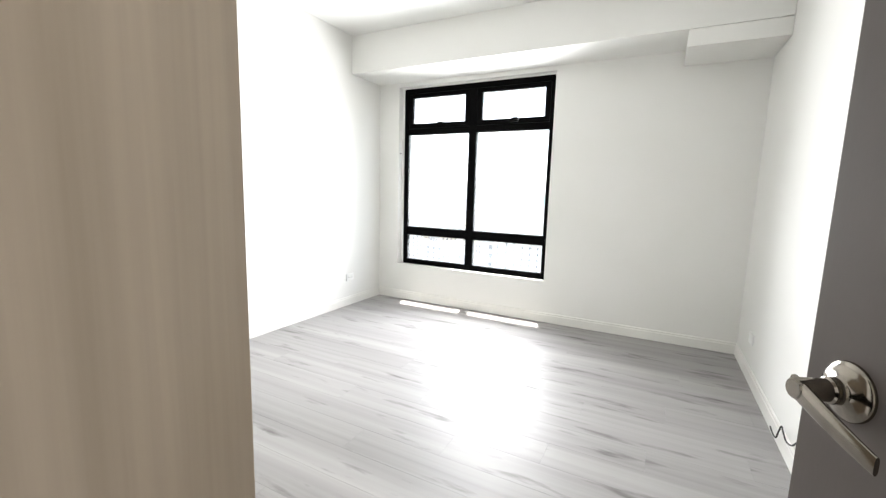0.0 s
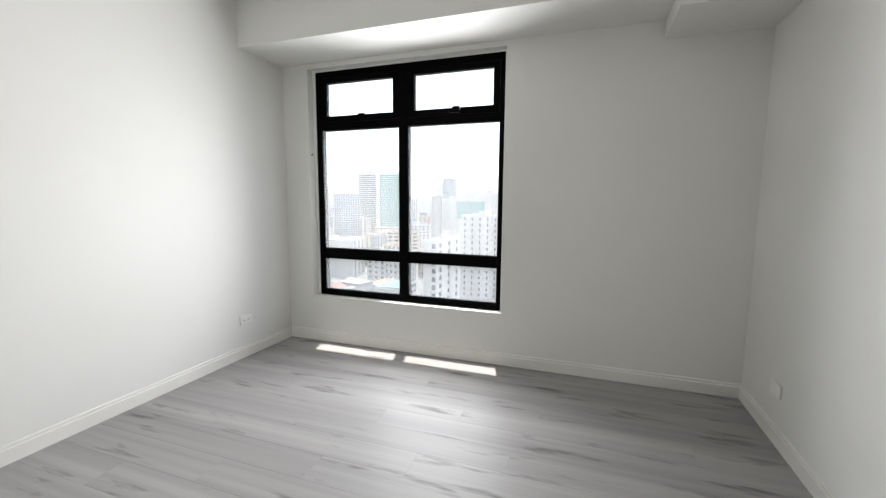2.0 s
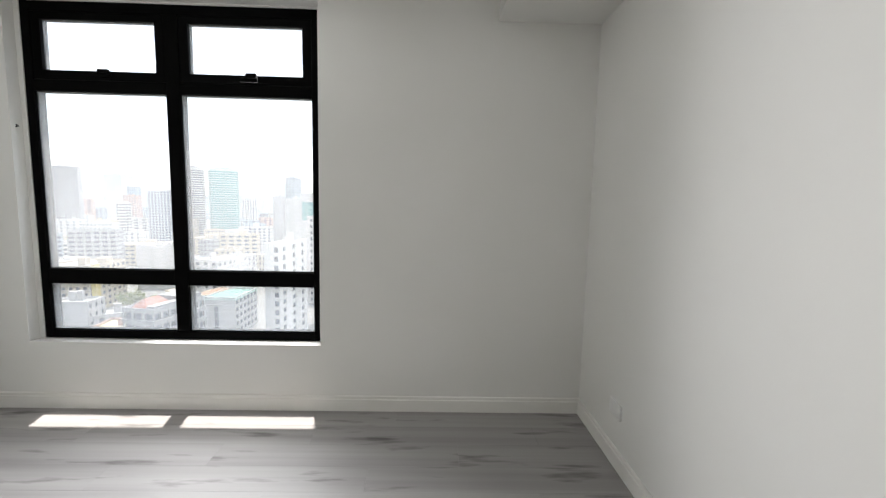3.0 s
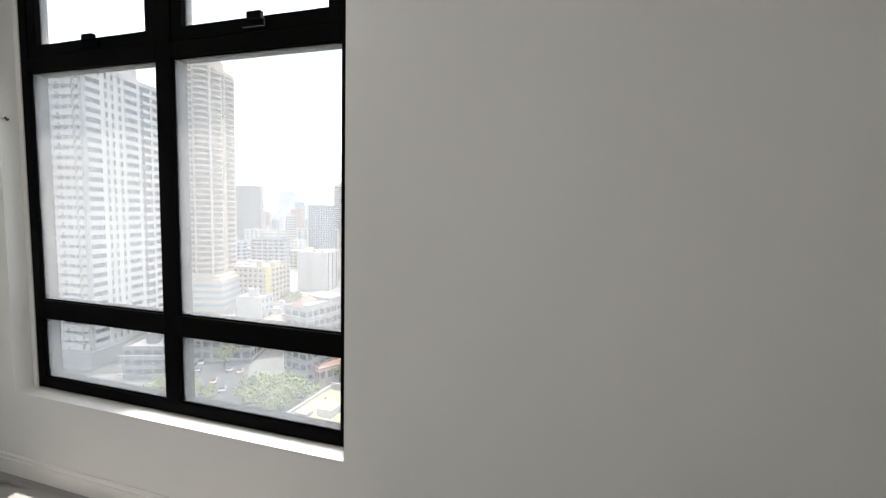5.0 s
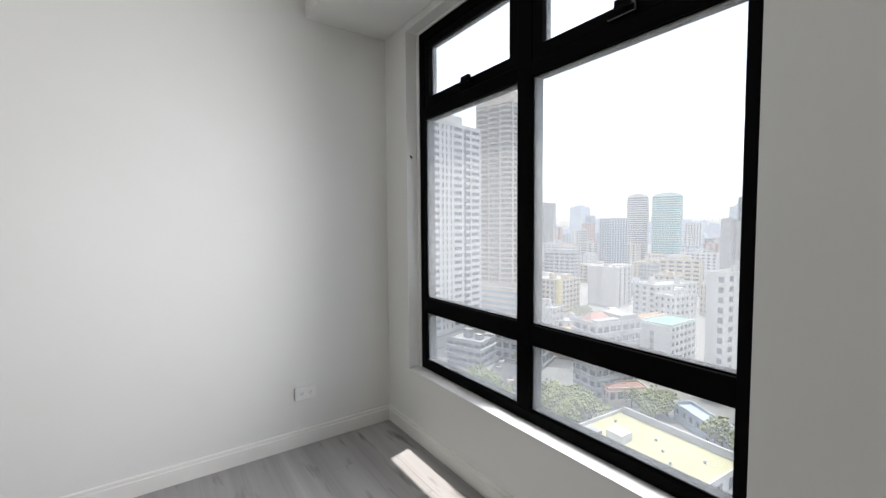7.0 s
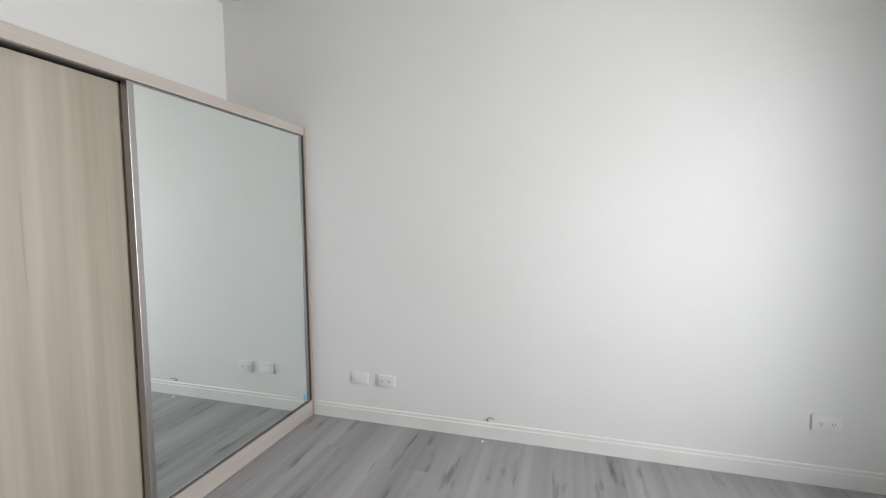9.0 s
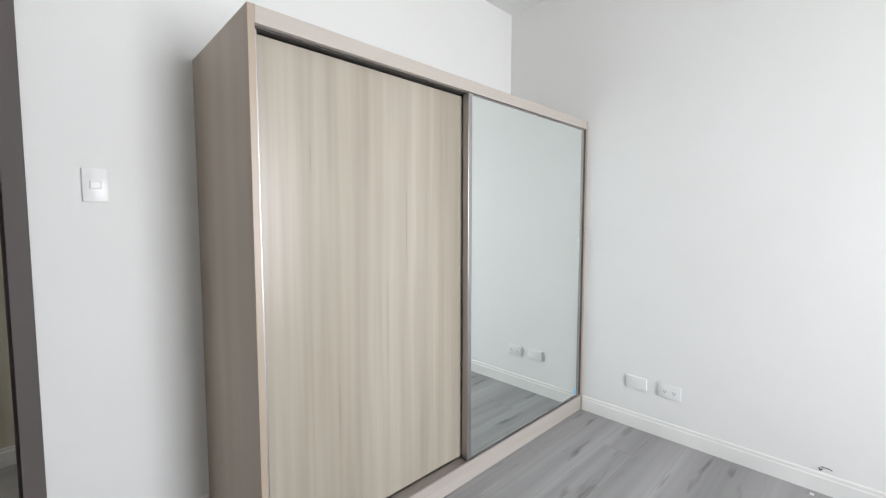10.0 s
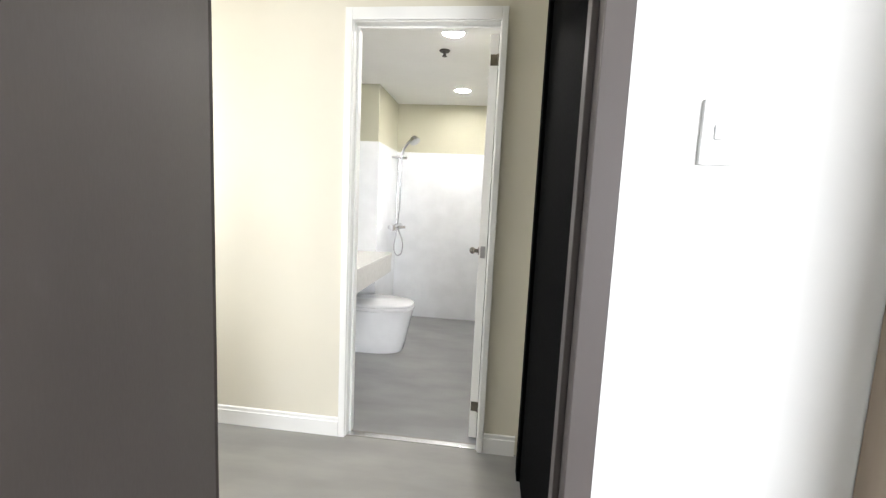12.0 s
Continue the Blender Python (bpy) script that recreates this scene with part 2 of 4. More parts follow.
def smooth_path(points, steps=8):
    """Points of a smooth line through the given ones."""
    p = [Vector(q) for q in points]
    p = [2 * p[0] - p[1]] + p + [2 * p[-1] - p[-2]]
    out = []
    for i in range(1, len(p) - 2):
        for k in range(steps):
            t = k / steps
            out.append(0.5 * (2 * p[i] + (p[i + 1] - p[i - 1]) * t + (2 * p[i - 1] - 5 * p[i] + 4 * p[i + 1] - p[i + 2]) * t * t
                              + (3 * p[i] - p[i - 1] - 3 * p[i + 1] + p[i + 2]) * t ** 3))
    return out + [p[-2]]


def mesh(name, bm, mat, smooth=False):
    me = bpy.data.meshes.new(name)
    bmesh.ops.recalc_face_normals(bm, faces=bm.faces)
    bm.to_mesh(me)
    bm.free()
    me.materials.append(mat)
    if smooth:
        for f in me.polygons:
            f.use_smooth = True
        me.set_sharp_from_angle(angle=radians(40))
    return me


def part(name, bm, mat, parent=None, label="", smooth=False):
    ob = new(name, mesh(name, bm, mat, smooth))
    if parent:
        ob.parent = parent
    return tagged(ob, label)


def thing(name, label, category, group="", at=(0, 0, 0), kind=""):
    ob = new(name)
    ob.location = at
    return tagged(ob, label, category, group, kind)


def setting(name, bm, mat, label, category):
    return tagged(part(name, bm, mat), label, category, kind="structure")


def boxes(*rows):
    bm = bmesh.new()
    for r in rows:
        box(bm, *r)
    return bm


# ---- the bedroom's shell ----
RX, RY = 3.56, -3.98            # east wall, south wall
CEILING, BEAM = 2.78, 2.41
WX0, WX1, WZ0, WZ1 = 0.256, 1.972, 0.405, 2.37
DX0, DX1, DZ = 2.60, 3.555, 2.15     # doorway through the south wall
setting("wall_north", boxes((-0.2, WX0, 0, 0.156, -0.2, 3.0), (WX1, RX + 0.2, 0, 0.156, -0.2, 3.0), (WX0, WX1, 0, 0.156, -0.2, WZ0),
                            (WX0, WX1, 0, 0.156, WZ1, 3.0), (WX0, 0.284, 0.07, 0.156, WZ0, WZ1), (1.95, WX1, 0.07, 0.156, WZ0, WZ1), (0.284, 1.95, 0.07, 0.156, 2.359, WZ1)), WALL, "white painted window wall, plain and clean", "wall")
setting("wall_west", boxes((-0.2, 0, -4.1, 0, -0.2, 3.0)), WALL, "plain white painted bedroom wall with sockets", "wall")
setting("wall_east", boxes((RX, RX + 0.2, -3.98, 0, -0.2, 3.0)), WALL, "plain white painted bedroom wall", "wall")
setting("wall_south", boxes((0, DX0, -4.1, RY, -0.2, 3.0), (DX1, RX + 0.2, -4.1, RY, -0.2, 3.0), (DX0, DX1, -4.1, RY, DZ, 3.0)),
        WALL, "white painted wall with the dark doorway", "wall")
setting("ceiling", boxes((-0.2, RX + 0.2, -4.1, 0.2, CEILING, CEILING + 0.2)), CEIL, "flat white painted ceiling", "ceiling")
setting("beam", boxes((0.002, RX - 0.002, -0.49, -0.002, BEAM, CEILING - 0.002)), WALL, "white dropped beam over the window", "beam")
setting("beam_box", boxes((2.98, RX - 0.002, -0.485, -0.002, 2.294, BEAM - 0.003)), WALL, "white boxed-in downstand under the beam", "beam")
floor = setting("floor", boxes((-0.1, RX + 0.1, -4.04, 0.05, -0.2, -0.008)), GAP, "grey wood-look laminate plank floor", "floor")


def skirting(bm, a, b, height=0.095, depth=0.013):
    """Adds a baseboard with a stepped top from a to b; the room lies to the left of the way from a to b."""
    a, b = Vector((*a, 0)), Vector((*b, 0))
    way = (b - a).normalized()
    side = Vector((-way.y, way.x, 0))
    prof = [(0, 0), (depth, 0), (depth, height - 0.022), (depth - 0.004, height - 0.019), (depth - 0.004, height - 0.004), (depth - 0.008, height), (0, height)]
    r = [[bm.verts.new(p + side * u + Vector((0, 0, v))) for u, v in prof] for p in (a, b)]
    n = len(prof)
    for k in range(n):
        bm.faces.new((r[0][k], r[0][(k + 1) % n], r[1][(k + 1) % n], r[1][k]))
    bm.faces.new(r[0][::-1])
    bm.faces.new(r[1])
    return bm


for a, b in (((0.0, 0.0), (0.0, -3.355)), ((RX, 0.0), (0.0, 0.0)), ((RX, RY + 0.02), (RX, 0.0)), ((2.105, RY), (2.59, RY))):
    setting("baseboard", skirting(bmesh.new(), a, b), TRIM, "white painted baseboard with a stepped top edge", "baseboard")

# ---- the window ----
window = thing("window_1", "tall black aluminium window with two awning lights above", "window", at=(0, 0, 0), kind="structure")
FY0, FY1 = 0.074, 0.15
FX0, FX1, FZ0, FZ1 = 0.285, 1.949, 0.409, 2.358
LX0, LX1, RX0, RX1 = 0.330, 1.077, 1.156, 1.914     # clear glass, left and right light
Z = (0.458, 0.746, 0.834, 1.868, 1.985, 2.262)      # clear glass, low, middle and upper lights
for name, r in (("frame_jamb", (FX0, LX0, FY0, FY1, FZ0, FZ1)), ("frame_jamb", (RX1, FX1, FY0, FY1, FZ0, FZ1)),
                ("frame_head", (LX0, RX1, FY0, FY1, 2.305, FZ1)), ("frame_sill", (LX0, RX1, FY0, FY1, FZ0, Z[0])),
                ("mullion", (LX1, RX0, FY0, FY1, Z[0], 2.305)),
                ("transom", (LX0, LX1, FY0, FY1, Z[1], Z[2])), ("transom", (RX0, RX1, FY0, FY1, Z[1], Z[2])),
                ("transom", (LX0, LX1, FY0, FY1, Z[3], 1.93)), ("transom", (RX0, RX1, FY0, FY1, Z[3], 1.93))):
    part(name, box(bmesh.new(), *r, bevel=0.003), BLACKALU, window)
for x0, x1 in ((LX0, LX1), (RX0, RX1)):
    for z0, z1 in ((Z[0], Z[1]), (Z[2], Z[3])):
        bm = bmesh.new()
        for r in ((x0, x0 + 0.003, 0.084, 0.092, z0, z1), (x1 - 0.003, x1, 0.084, 0.092, z0, z1), (x0 + 0.003, x1 - 0.003, 0.084, 0.092, z0, z0 + 0.006), (x0 + 0.003, x1 - 0.003, 0.084, 0.092, z1 - 0.003, z1)):
            box(bm, *r)
        part("glazing_bead", bm, BLACKALU, window)
        pane = part("pane", boxes((x0 + 0.002, x1 - 0.002, 0.092, 0.098, z0 + 0.002, z1 - 0.002)), GLASS, window, "clear glass with a film of dust that also stands in for haze")
        pane.visible_shadow = False
    s0, s1 = (x0 + 0.004, x1 - 0.004)
    sash = part("awning_sash", boxes((s0, s0 + 0.05, 0.08, 0.13, 1.934, 2.301), (s1 - 0.05, s1, 0.08, 0.13, 1.934, 2.301),
                                     (s0 + 0.05, s1 - 0.05, 0.08, 0.13, 1.934, Z[4]), (s0 + 0.05, s1 - 0.05, 0.08, 0.13, Z[5], 2.301)), BLACKALU, window)
    pane = part("pane", boxes((s0 + 0.048, s1 - 0.048, 0.1, 0.106, Z[4] - 0.002, Z[5] + 0.002)), GLASS, sash, "clear glass")
    pane.visible_shadow = False
    mid = (s0 + s1) / 2 + 0.02
    bm = box(bmesh.new(), mid - 0.05, mid + 0.05, 0.064, 0.08, 1.945, 1.972, bevel=0.004)
    box(bm, mid - 0.012, mid + 0.05, 0.046, 0.066, 1.963, 1.99, bevel=0.004)
    part("latch", bm, BLACKALU, sash, "black cam latch on the sash")
setting("window_sill", box(bmesh.new(), WX0 - 0.0, WX1, -0.004, 0.072, WZ0 - 0.004, WZ0 + 0.003, bevel=0.002), TRIM, "white painted window sill", "sill")

# ---- doorway and open door ----
frame_ob = thing("door_1", "dark taupe door standing half open into the room", "door", kind="structure")
for name, r in (("door_jamb", (DX0, 2.645, -4.104, -3.976, 0, DZ)), ("door_jamb", (3.52, DX1, -4.104, -3.976, 0, DZ)), ("door_head", (2.645, 3.52, -4.104, -3.976, 2.105, DZ)),
                ("door_casing", (2.592, 2.647, -3.976, -3.962, 0, 2.16)), ("door_casing", (3.515, 3.557, -3.976, -3.962, 0, 2.16)), ("door_casing", (2.647, 3.515, -3.976, -3.962, 2.103, 2.16)),
                ("door_stop", (2.645, 2.660, -4.06, -4.02, 0, 2.105)), ("door_stop", (3.506, 3.52, -4.06, -4.02, 0, 2.105))):
    part(name, box(bmesh.new(), *r, bevel=0.002), DOORPAINT, frame_ob)
leaf = part("door_leaf", box(bmesh.new(), 0, 0.833, -0.042, 0, 0.008, 2.095, bevel=0.002), DOORPAINT, frame_ob, "dark taupe flush door leaf")
leaf.matrix_world = pose(3.432, -3.970, 0, 0, 0, 112.4)


def lever(side):
    """A round-rose lever handle; the door's face lies in the plane y = 0 and the handle stands on its side."""
    bm = bmesh.new()
    prof = [(0.0395, 0.0), (0.0395, 0.003), (0.038, 0.0055), (0.030, 0.009), (0.019, 0.0125), (0.0165, 0.016), (0.0160, 0.020), (0.0175, 0.022), (0.0175, 0.027), (0.0150, 0.029), (0.0145, 0.066), (0.0125, 0.069)]
    rings = [[bm.verts.new((r * math.cos(k * math.tau / 40), side * y, r * math.sin(k * math.tau / 40))) for k in range(40)] for r, y in prof]
    for s, t in zip(rings, rings[1:]):
        for k in range(40):
            bm.faces.new((s[k], s[(k + 1) % 40], t[(k + 1) % 40], t[k]))
    bm.faces.new(rings[-1])
    n, rings = 18, []
    for i in range(n + 1):
        u = i / n
        x, half, thick = 0.012 - 0.122 * u, 0.0145 * (1 - 0.25 * u * u), 0.006 * (1 - 0.55 * u)
        y = side * (0.060 + 0.006 * math.sin(u * 2.4) - 0.006 * u * u)
        z = -0.034 * u ** 1.3
        rings.append([bm.verts.new((x, y + thick * math.copysign(abs(math.sin(k * math.tau / 16)) ** 0.8, math.sin(k * math.tau / 16)), z + half * math.copysign(abs(math.cos(k * math.tau / 16)) ** 0.6, math.cos(k * math.tau / 16)))) for k in range(16)])
    for s, t in zip(rings, rings[1:]):
        for k in range(16):
            bm.faces.new((s[k], s[(k + 1) % 16], t[(k + 1) % 16], t[k]))
    bm.faces.new(rings[0])
    bm.faces.new(rings[-1][::-1])
    return bm


LEVER_Z = 0.998
for side, y in ((1, 0.0), (-1, -0.042)):
    handle = part("door_handle", lever(side), NICKEL, leaf, "satin nickel lever handle on a round rose", smooth=True)
    handle.location = (0.763, y, LEVER_Z)
part("latch_plate", box(bmesh.new(), 0.833, 0.8345, -0.034, -0.008, LEVER_Z - 0.024, LEVER_Z + 0.034, bevel=0.0005), NICKEL, leaf, "steel latch plate on the door's edge")
bolt = cyl(bmesh.new(), (0.8345, -0.021, LEVER_Z), (0.837, -0.021, LEVER_Z), 0.0105, seg=24)
box(bolt, 0.837, 0.846, -0.028, -0.013, LEVER_Z - 0.008, LEVER_Z + 0.008, bevel=0.003)
part("latch_bolt", bolt, NICKEL, leaf, "bevelled steel latch bolt")
for dz in (-0.021, 0.021):
    part("screw", cyl(bmesh.new(), (0.8345, -0.021, LEVER_Z + dz), (0.8352, -0.021, LEVER_Z + dz), 0.0042, seg=14), SLOT, leaf)

# ---- wardrobe ----
ward = thing("sliding_wardrobe", "pale ash laminate wardrobe with one plain and one mirrored sliding door", "wardrobe", at=(1.05, -3.67, 0))


def local(bm, ob):
    """Moves a mesh built in world metres to the frame of the thing that it belongs to."""
    bmesh.ops.translate(bm, verts=bm.verts, vec=-ob.location)
    return bm


def wpart(name, r, mat, label="", bevel=0.0015, parent=ward):
    return part(name, local(box(bmesh.new(), *r, bevel=bevel), ward), mat, parent, label)


WF = -3.36
wpart("side_panel", (2.078, 2.1, -3.977, WF, 0, 1.905), OAKSIDE)
wpart("side_panel", (0.003, 0.024, -3.977, WF, 0, 1.905), OAKSIDE)
wpart("top_panel", (0.024, 2.078, -3.977, WF - 0.022, 1.883, 1.905), OAKRAIL)
wpart("fascia", (0.024, 2.078, WF - 0.022, WF, 1.852, 1.905), OAKRAIL, "pale laminate fascia over the sliding doors")
wpart("back_panel", (0.024, 2.078, -3.977, -3.967, 0.1, 1.883), OAKSIDE)
wpart("plinth", (0.024, 2.078, WF - 0.02, WF, 0.002, 0.098), OAKRAIL)
wpart("base_panel", (0.024, 2.078, -3.967, WF - 0.022, 0.078, 0.098), OAKRAIL)
wpart("top_track", (0.024, 2.078, WF - 0.085, WF - 0.024, 1.848, 1.876), DARKALU, "dark sliding track")
wpart("bottom_track", (0.024, 2.078, WF - 0.085, WF - 0.001, 0.0985, 0.106), ALU, "aluminium bottom track", 0.001)
door_l = wpart("sliding_door", (1.125, 2.064, WF - 0.07, WF - 0.052, 0.112, 1.842), OAK, "plain ash laminate sliding door")
for r in ((2.064, 2.077, WF - 0.076, WF - 0.024, 0.11, 1.846), (1.108, 1.125, WF - 0.076, WF - 0.044, 0.11, 1.846)):
    wpart("stile", r, ALU, "aluminium stile", 0.003, door_l)
# added dark strip: paints the shade of the open gap beside the mirror
wpart("gap_shade_strip", (0.0245, 0.0475, WF - 0.03, WF - 0.0022, 0.108, 1.848), SLOT, "dark strip in place of the shaded gap beside the mirror")
door_r = wpart("mirror_door", (0.062, 1.112, WF - 0.024, WF - 0.008, 0.116, 1.842), MIRROR, "mirror-faced sliding door", 0.0)
for r in ((1.112, 1.138, WF - 0.036, WF - 0.002, 0.11, 1.848), (0.048, 0.062, WF - 0.036, WF - 0.002, 0.11, 1.848),
          (0.062, 1.112, WF - 0.036, WF - 0.004, 0.108, 0.116), (0.062, 1.112, WF - 0.036, WF - 0.004, 1.842, 1.848)):
    wpart("stile" if r[1] - r[0] < 0.1 else "rail", r, ALU, "slim aluminium edge", 0.002, door_r)
wpart("sticker", (0.072, 0.102, WF - 0.008, WF - 0.0072, 0.125, 0.165), BLUETAG, "small pale blue sticker", 0.0, door_r)


# ---- switch and sockets: built facing +y at the origin, then turned to their walls ----
def plate(label, category, kind):
    ob = thing("light_switch" if kind == "switch" else "wall_socket", label, category)
    tall = kind == "switch"
    w, h = (0.072, 0.118) if tall else (0.118, 0.074)
    part("cover_plate", box(bmesh.new(), -w / 2, w / 2, 0, 0.011, -h / 2, h / 2, bevel=0.0018, seg=2), PLASTIC, ob, smooth=True)
    if tall:
        part("rocker", box(bmesh.new(), -0.016, 0.016, 0.0105, 0.0155, -0.014, 0.014, bevel=0.003), PLASTIC, ob, "small white rocker")
    elif kind == "double":
        for x in (-0.024, 0.024):
            face = part("outlet_face", box(bmesh.new(), x - 0.017, x + 0.017, 0.0108, 0.0128, -0.014, 0.014, bevel=0.0008), PLASTIC, ob)
            bm = bmesh.new()
            for dx in (-0.006, 0.006):
                box(bm, x + dx - 0.0012, x + dx + 0.0012, 0.0127, 0.0133, -0.0035, 0.0055)
            cyl(bm, (x, 0.0127, -0.009), (x, 0.0133, -0.009), 0.0022, seg=10)
            part("outlet_slots", bm, SLOT, face, "dark contact slots")
    else:
        part("screw", cyl(bmesh.new(), (0.0, 0.0108, 0), (0.0, 0.012, 0), 0.003, seg=12), PLASTIC, ob)
    return ob


double = plate("white double power outlet low on the wall", "socket", "double")
double.matrix_world = pose(0.0005, -0.542, 0.306, rz=-90)
blank = plate("white blank cover plate low on the wall", "socket", "blank")
blank.matrix_world = pose(0.0005, -3.007, 0.283, rz=-90)
copy_thing(double, pose(0.0005, -2.822, 0.280, rz=-90))
copy_thing(blank, pose(RX - 0.0005, -0.50, 0.285, rz=90))
switch = plate("white light switch with a small rocker", "switch", "switch")
switch.matrix_world = pose(2.419, RY + 0.0005, 1.391)

# ---- loose ends on the walls ----
wire = part("black_cable", tube(bmesh.new(), smooth_path([(3.548, -1.85, 0.282), (3.54, -1.83, 0.27), (3.532, -1.80, 0.24), (3.53, -1.73, 0.185), (3.53, -1.68, 0.145), (3.53, -1.60, 0.12),
            (3.53, -1.53, 0.138), (3.53, -1.50, 0.145), (3.528, -1.475, 0.10), (3.526, -1.455, 0.060), (3.525, -1.40, 0.052), (3.525, -1.34, 0.06)]), 0.0038, 8), CABLE, smooth=True)
tagged(wire, "black cable stub curling out of the wall", "cable")
part("cable_hole", cyl(bmesh.new(), (3.548, -1.852, 0.283), (3.5595, -1.852, 0.283), 0.012, seg=16), SLOT, wire)
stub = part("wire_stub", tube(bmesh.new(), smooth_path([(0.0, -2.165, 0.122), (0.012, -2.16, 0.125), (0.02, -2.145, 0.13), (0.022, -2.13, 0.126)]), 0.003, 8), GASKET, smooth=True)
tagged(stub, "short grey wire stub above the baseboard", "wire")
tube_bm = tube(bmesh.new(), smooth_path([(0.0, -2.175, 0.112), (0.014, -2.172, 0.11), (0.02, -2.165, 0.118)]), 0.0025, 8)
part("wire_end", tube_bm, SLOT, stub, smooth=True)
peg = part("wall_peg", tube(bmesh.new(), [(0.2555, 0.03, 1.655), (0.272, 0.026, 1.657), (0.279, 0.010, 1.662)], 0.0042, 8), SLOT, smooth=True)
tagged(peg, "small dark hook in the window reveal", "hook")
crumb = part("plaster_crumb", box(bmesh.new(), 0.05, 0.063, -2.2, -2.185, 0.0, 0.006, bevel=0.002), PLASTIC)
tagged(crumb, "small white crumb of plaster on the floor", "debris")

# ---- hall beyond the door ----
HX0, HX1, HY1, HCEIL = 2.615, 5.2, -5.108, 2.45
BX0, BX1, BZ = 2.84, 3.52, 2.06
setting("hall_floor", boxes((2.4, HX1, -5.17, -4.045, -0.2, 0.0)), TILE, "smooth grey tile floor of the hall", "floor")
setting("hall_ceiling", boxes((2.4, HX1 + 0.1, -5.23, -4.102, HCEIL, HCEIL + 0.15)), CEIL, "flat white hall ceiling", "ceiling")
setting("hall_wall_south", boxes((2.4, BX0 - 0.03, -5.228, HY1, -0.2, 2.6), (BX1 + 0.02, HX1 + 0.1, -5.228, HY1, -0.2, 2.6), (BX0 - 0.03, BX1 + 0.02, -5.228, HY1, BZ + 0.03, 2.6)),
        LITOLIVE, "wall round the bathroom door, its paint lightened as if daylit", "wall")
setting("hall_wall_west", boxes((2.45, HX0, -5.108, -4.10, -0.2, 2.6)), OLIVE, "olive painted end wall of the hall", "wall")
# unseen end wall; its opening is added to hold the hall's fill lamp
setting("hall_wall_east", boxes((HX1, HX1 + 0.1, -5.108, -4.95, -0.2, 2.6), (HX1, HX1 + 0.1, -4.25, -4.10, -0.2, 2.6), (HX1, HX1 + 0.1, -4.95, -4.25, -0.2, 0.9), (HX1, HX1 + 0.1, -4.95, -4.25, 2.2, 2.6)), LITOLIVE, "hall end wall with an added opening, its paint lightened as if daylit", "wall")
setting("hall_wall_north", boxes((2.47, DX0, -4.1065, -4.1005, 0, 2.45), (DX1, HX1, -4.1065, -4.1005, 0, 2.45), (DX0, DX1, -4.1065, -4.1005, DZ, 2.45)), LITOLIVE, "paint on the hall side, lightened as if daylit", "wall")
setting("hall_wall_far", boxes((RX + 0.2, HX1, -4.1, -4.0, -0.2, 2.6)), LITOLIVE, "hall wall, its paint lightened as if daylit", "wall")
for a, b in (((3.562, HY1), (HX1, HY1)), ((2.65, HY1), (2.805, HY1))):
    setting("baseboard", skirting(bmesh.new(), a, b, 0.10), TRIM, "white painted hall baseboard", "baseboard")
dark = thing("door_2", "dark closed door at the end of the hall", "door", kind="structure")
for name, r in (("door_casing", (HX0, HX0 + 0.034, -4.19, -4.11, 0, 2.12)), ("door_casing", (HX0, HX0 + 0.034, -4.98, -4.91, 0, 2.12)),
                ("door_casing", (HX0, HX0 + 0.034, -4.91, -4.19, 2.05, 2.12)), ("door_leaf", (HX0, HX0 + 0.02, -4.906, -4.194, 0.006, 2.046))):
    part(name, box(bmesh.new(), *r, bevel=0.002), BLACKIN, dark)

# fill lamp in the added, unseen opening, to brighten the hall
halllight = new("hall_fill_light", bpy.data.lights.new("hall_fill_light", "AREA"))
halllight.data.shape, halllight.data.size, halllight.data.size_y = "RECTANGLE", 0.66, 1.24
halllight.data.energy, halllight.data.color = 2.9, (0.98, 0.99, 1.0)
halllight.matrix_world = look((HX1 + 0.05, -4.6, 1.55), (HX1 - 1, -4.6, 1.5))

# ---- bathroom door ----
bdoor = thing("door_3", "white bathroom door standing wide open", "door", kind="structure")
for name, r in (("door_jamb", (BX0 - 0.03, BX0, -5.23, -5.1075, 0, BZ)), ("door_jamb", (BX1, BX1 + 0.02, -5.23, -5.1075, 0, BZ)), ("door_head", (BX0 - 0.03, BX1 + 0.02, -5.23, -5.1075, BZ, BZ + 0.03)),
                ("door_casing", (BX0 - 0.034, BX0 - 0.005, -5.1075, -5.092, 0, BZ + 0.06)), ("door_casing", (BX1 + 0.005, BX1 + 0.04, -5.1075, -5.092, 0, BZ + 0.06)),
                ("door_casing", (BX0 - 0.005, BX1 + 0.005, -5.1075, -5.092, BZ + 0.004, BZ + 0.06)),
                ("door_stop", (BX1 - 0.012, BX1, -5.19, -5.15, 0, BZ)), ("door_stop", (BX0, BX1 - 0.012, -5.19, -5.15, BZ - 0.012, BZ))):
    part(name, box(bmesh.new(), *r, bevel=0.003), TRIM, bdoor)
bleaf = part("door_leaf", box(bmesh.new(), 0, 0.04, -0.64, 0, 0.012, BZ - 0.016, bevel=0.002), TRIM, bdoor, "white flush bathroom door leaf")
bleaf.matrix_world = pose(BX0 + 0.004, -5.205, 0, 0, 0, -3)
for z in (0.185, 1.925):
    bm = box(bmesh.new(), 0.004, 0.036, 0.0002, 0.003, z - 0.026, z + 0.026, bevel=0.001)
    cyl(bm, (-0.001, 0.006, z - 0.026), (-0.001, 0.006, z + 0.026), 0.006, seg=12)
    part("hinge", bm, NICKEL, bleaf, "steel butt hinge")
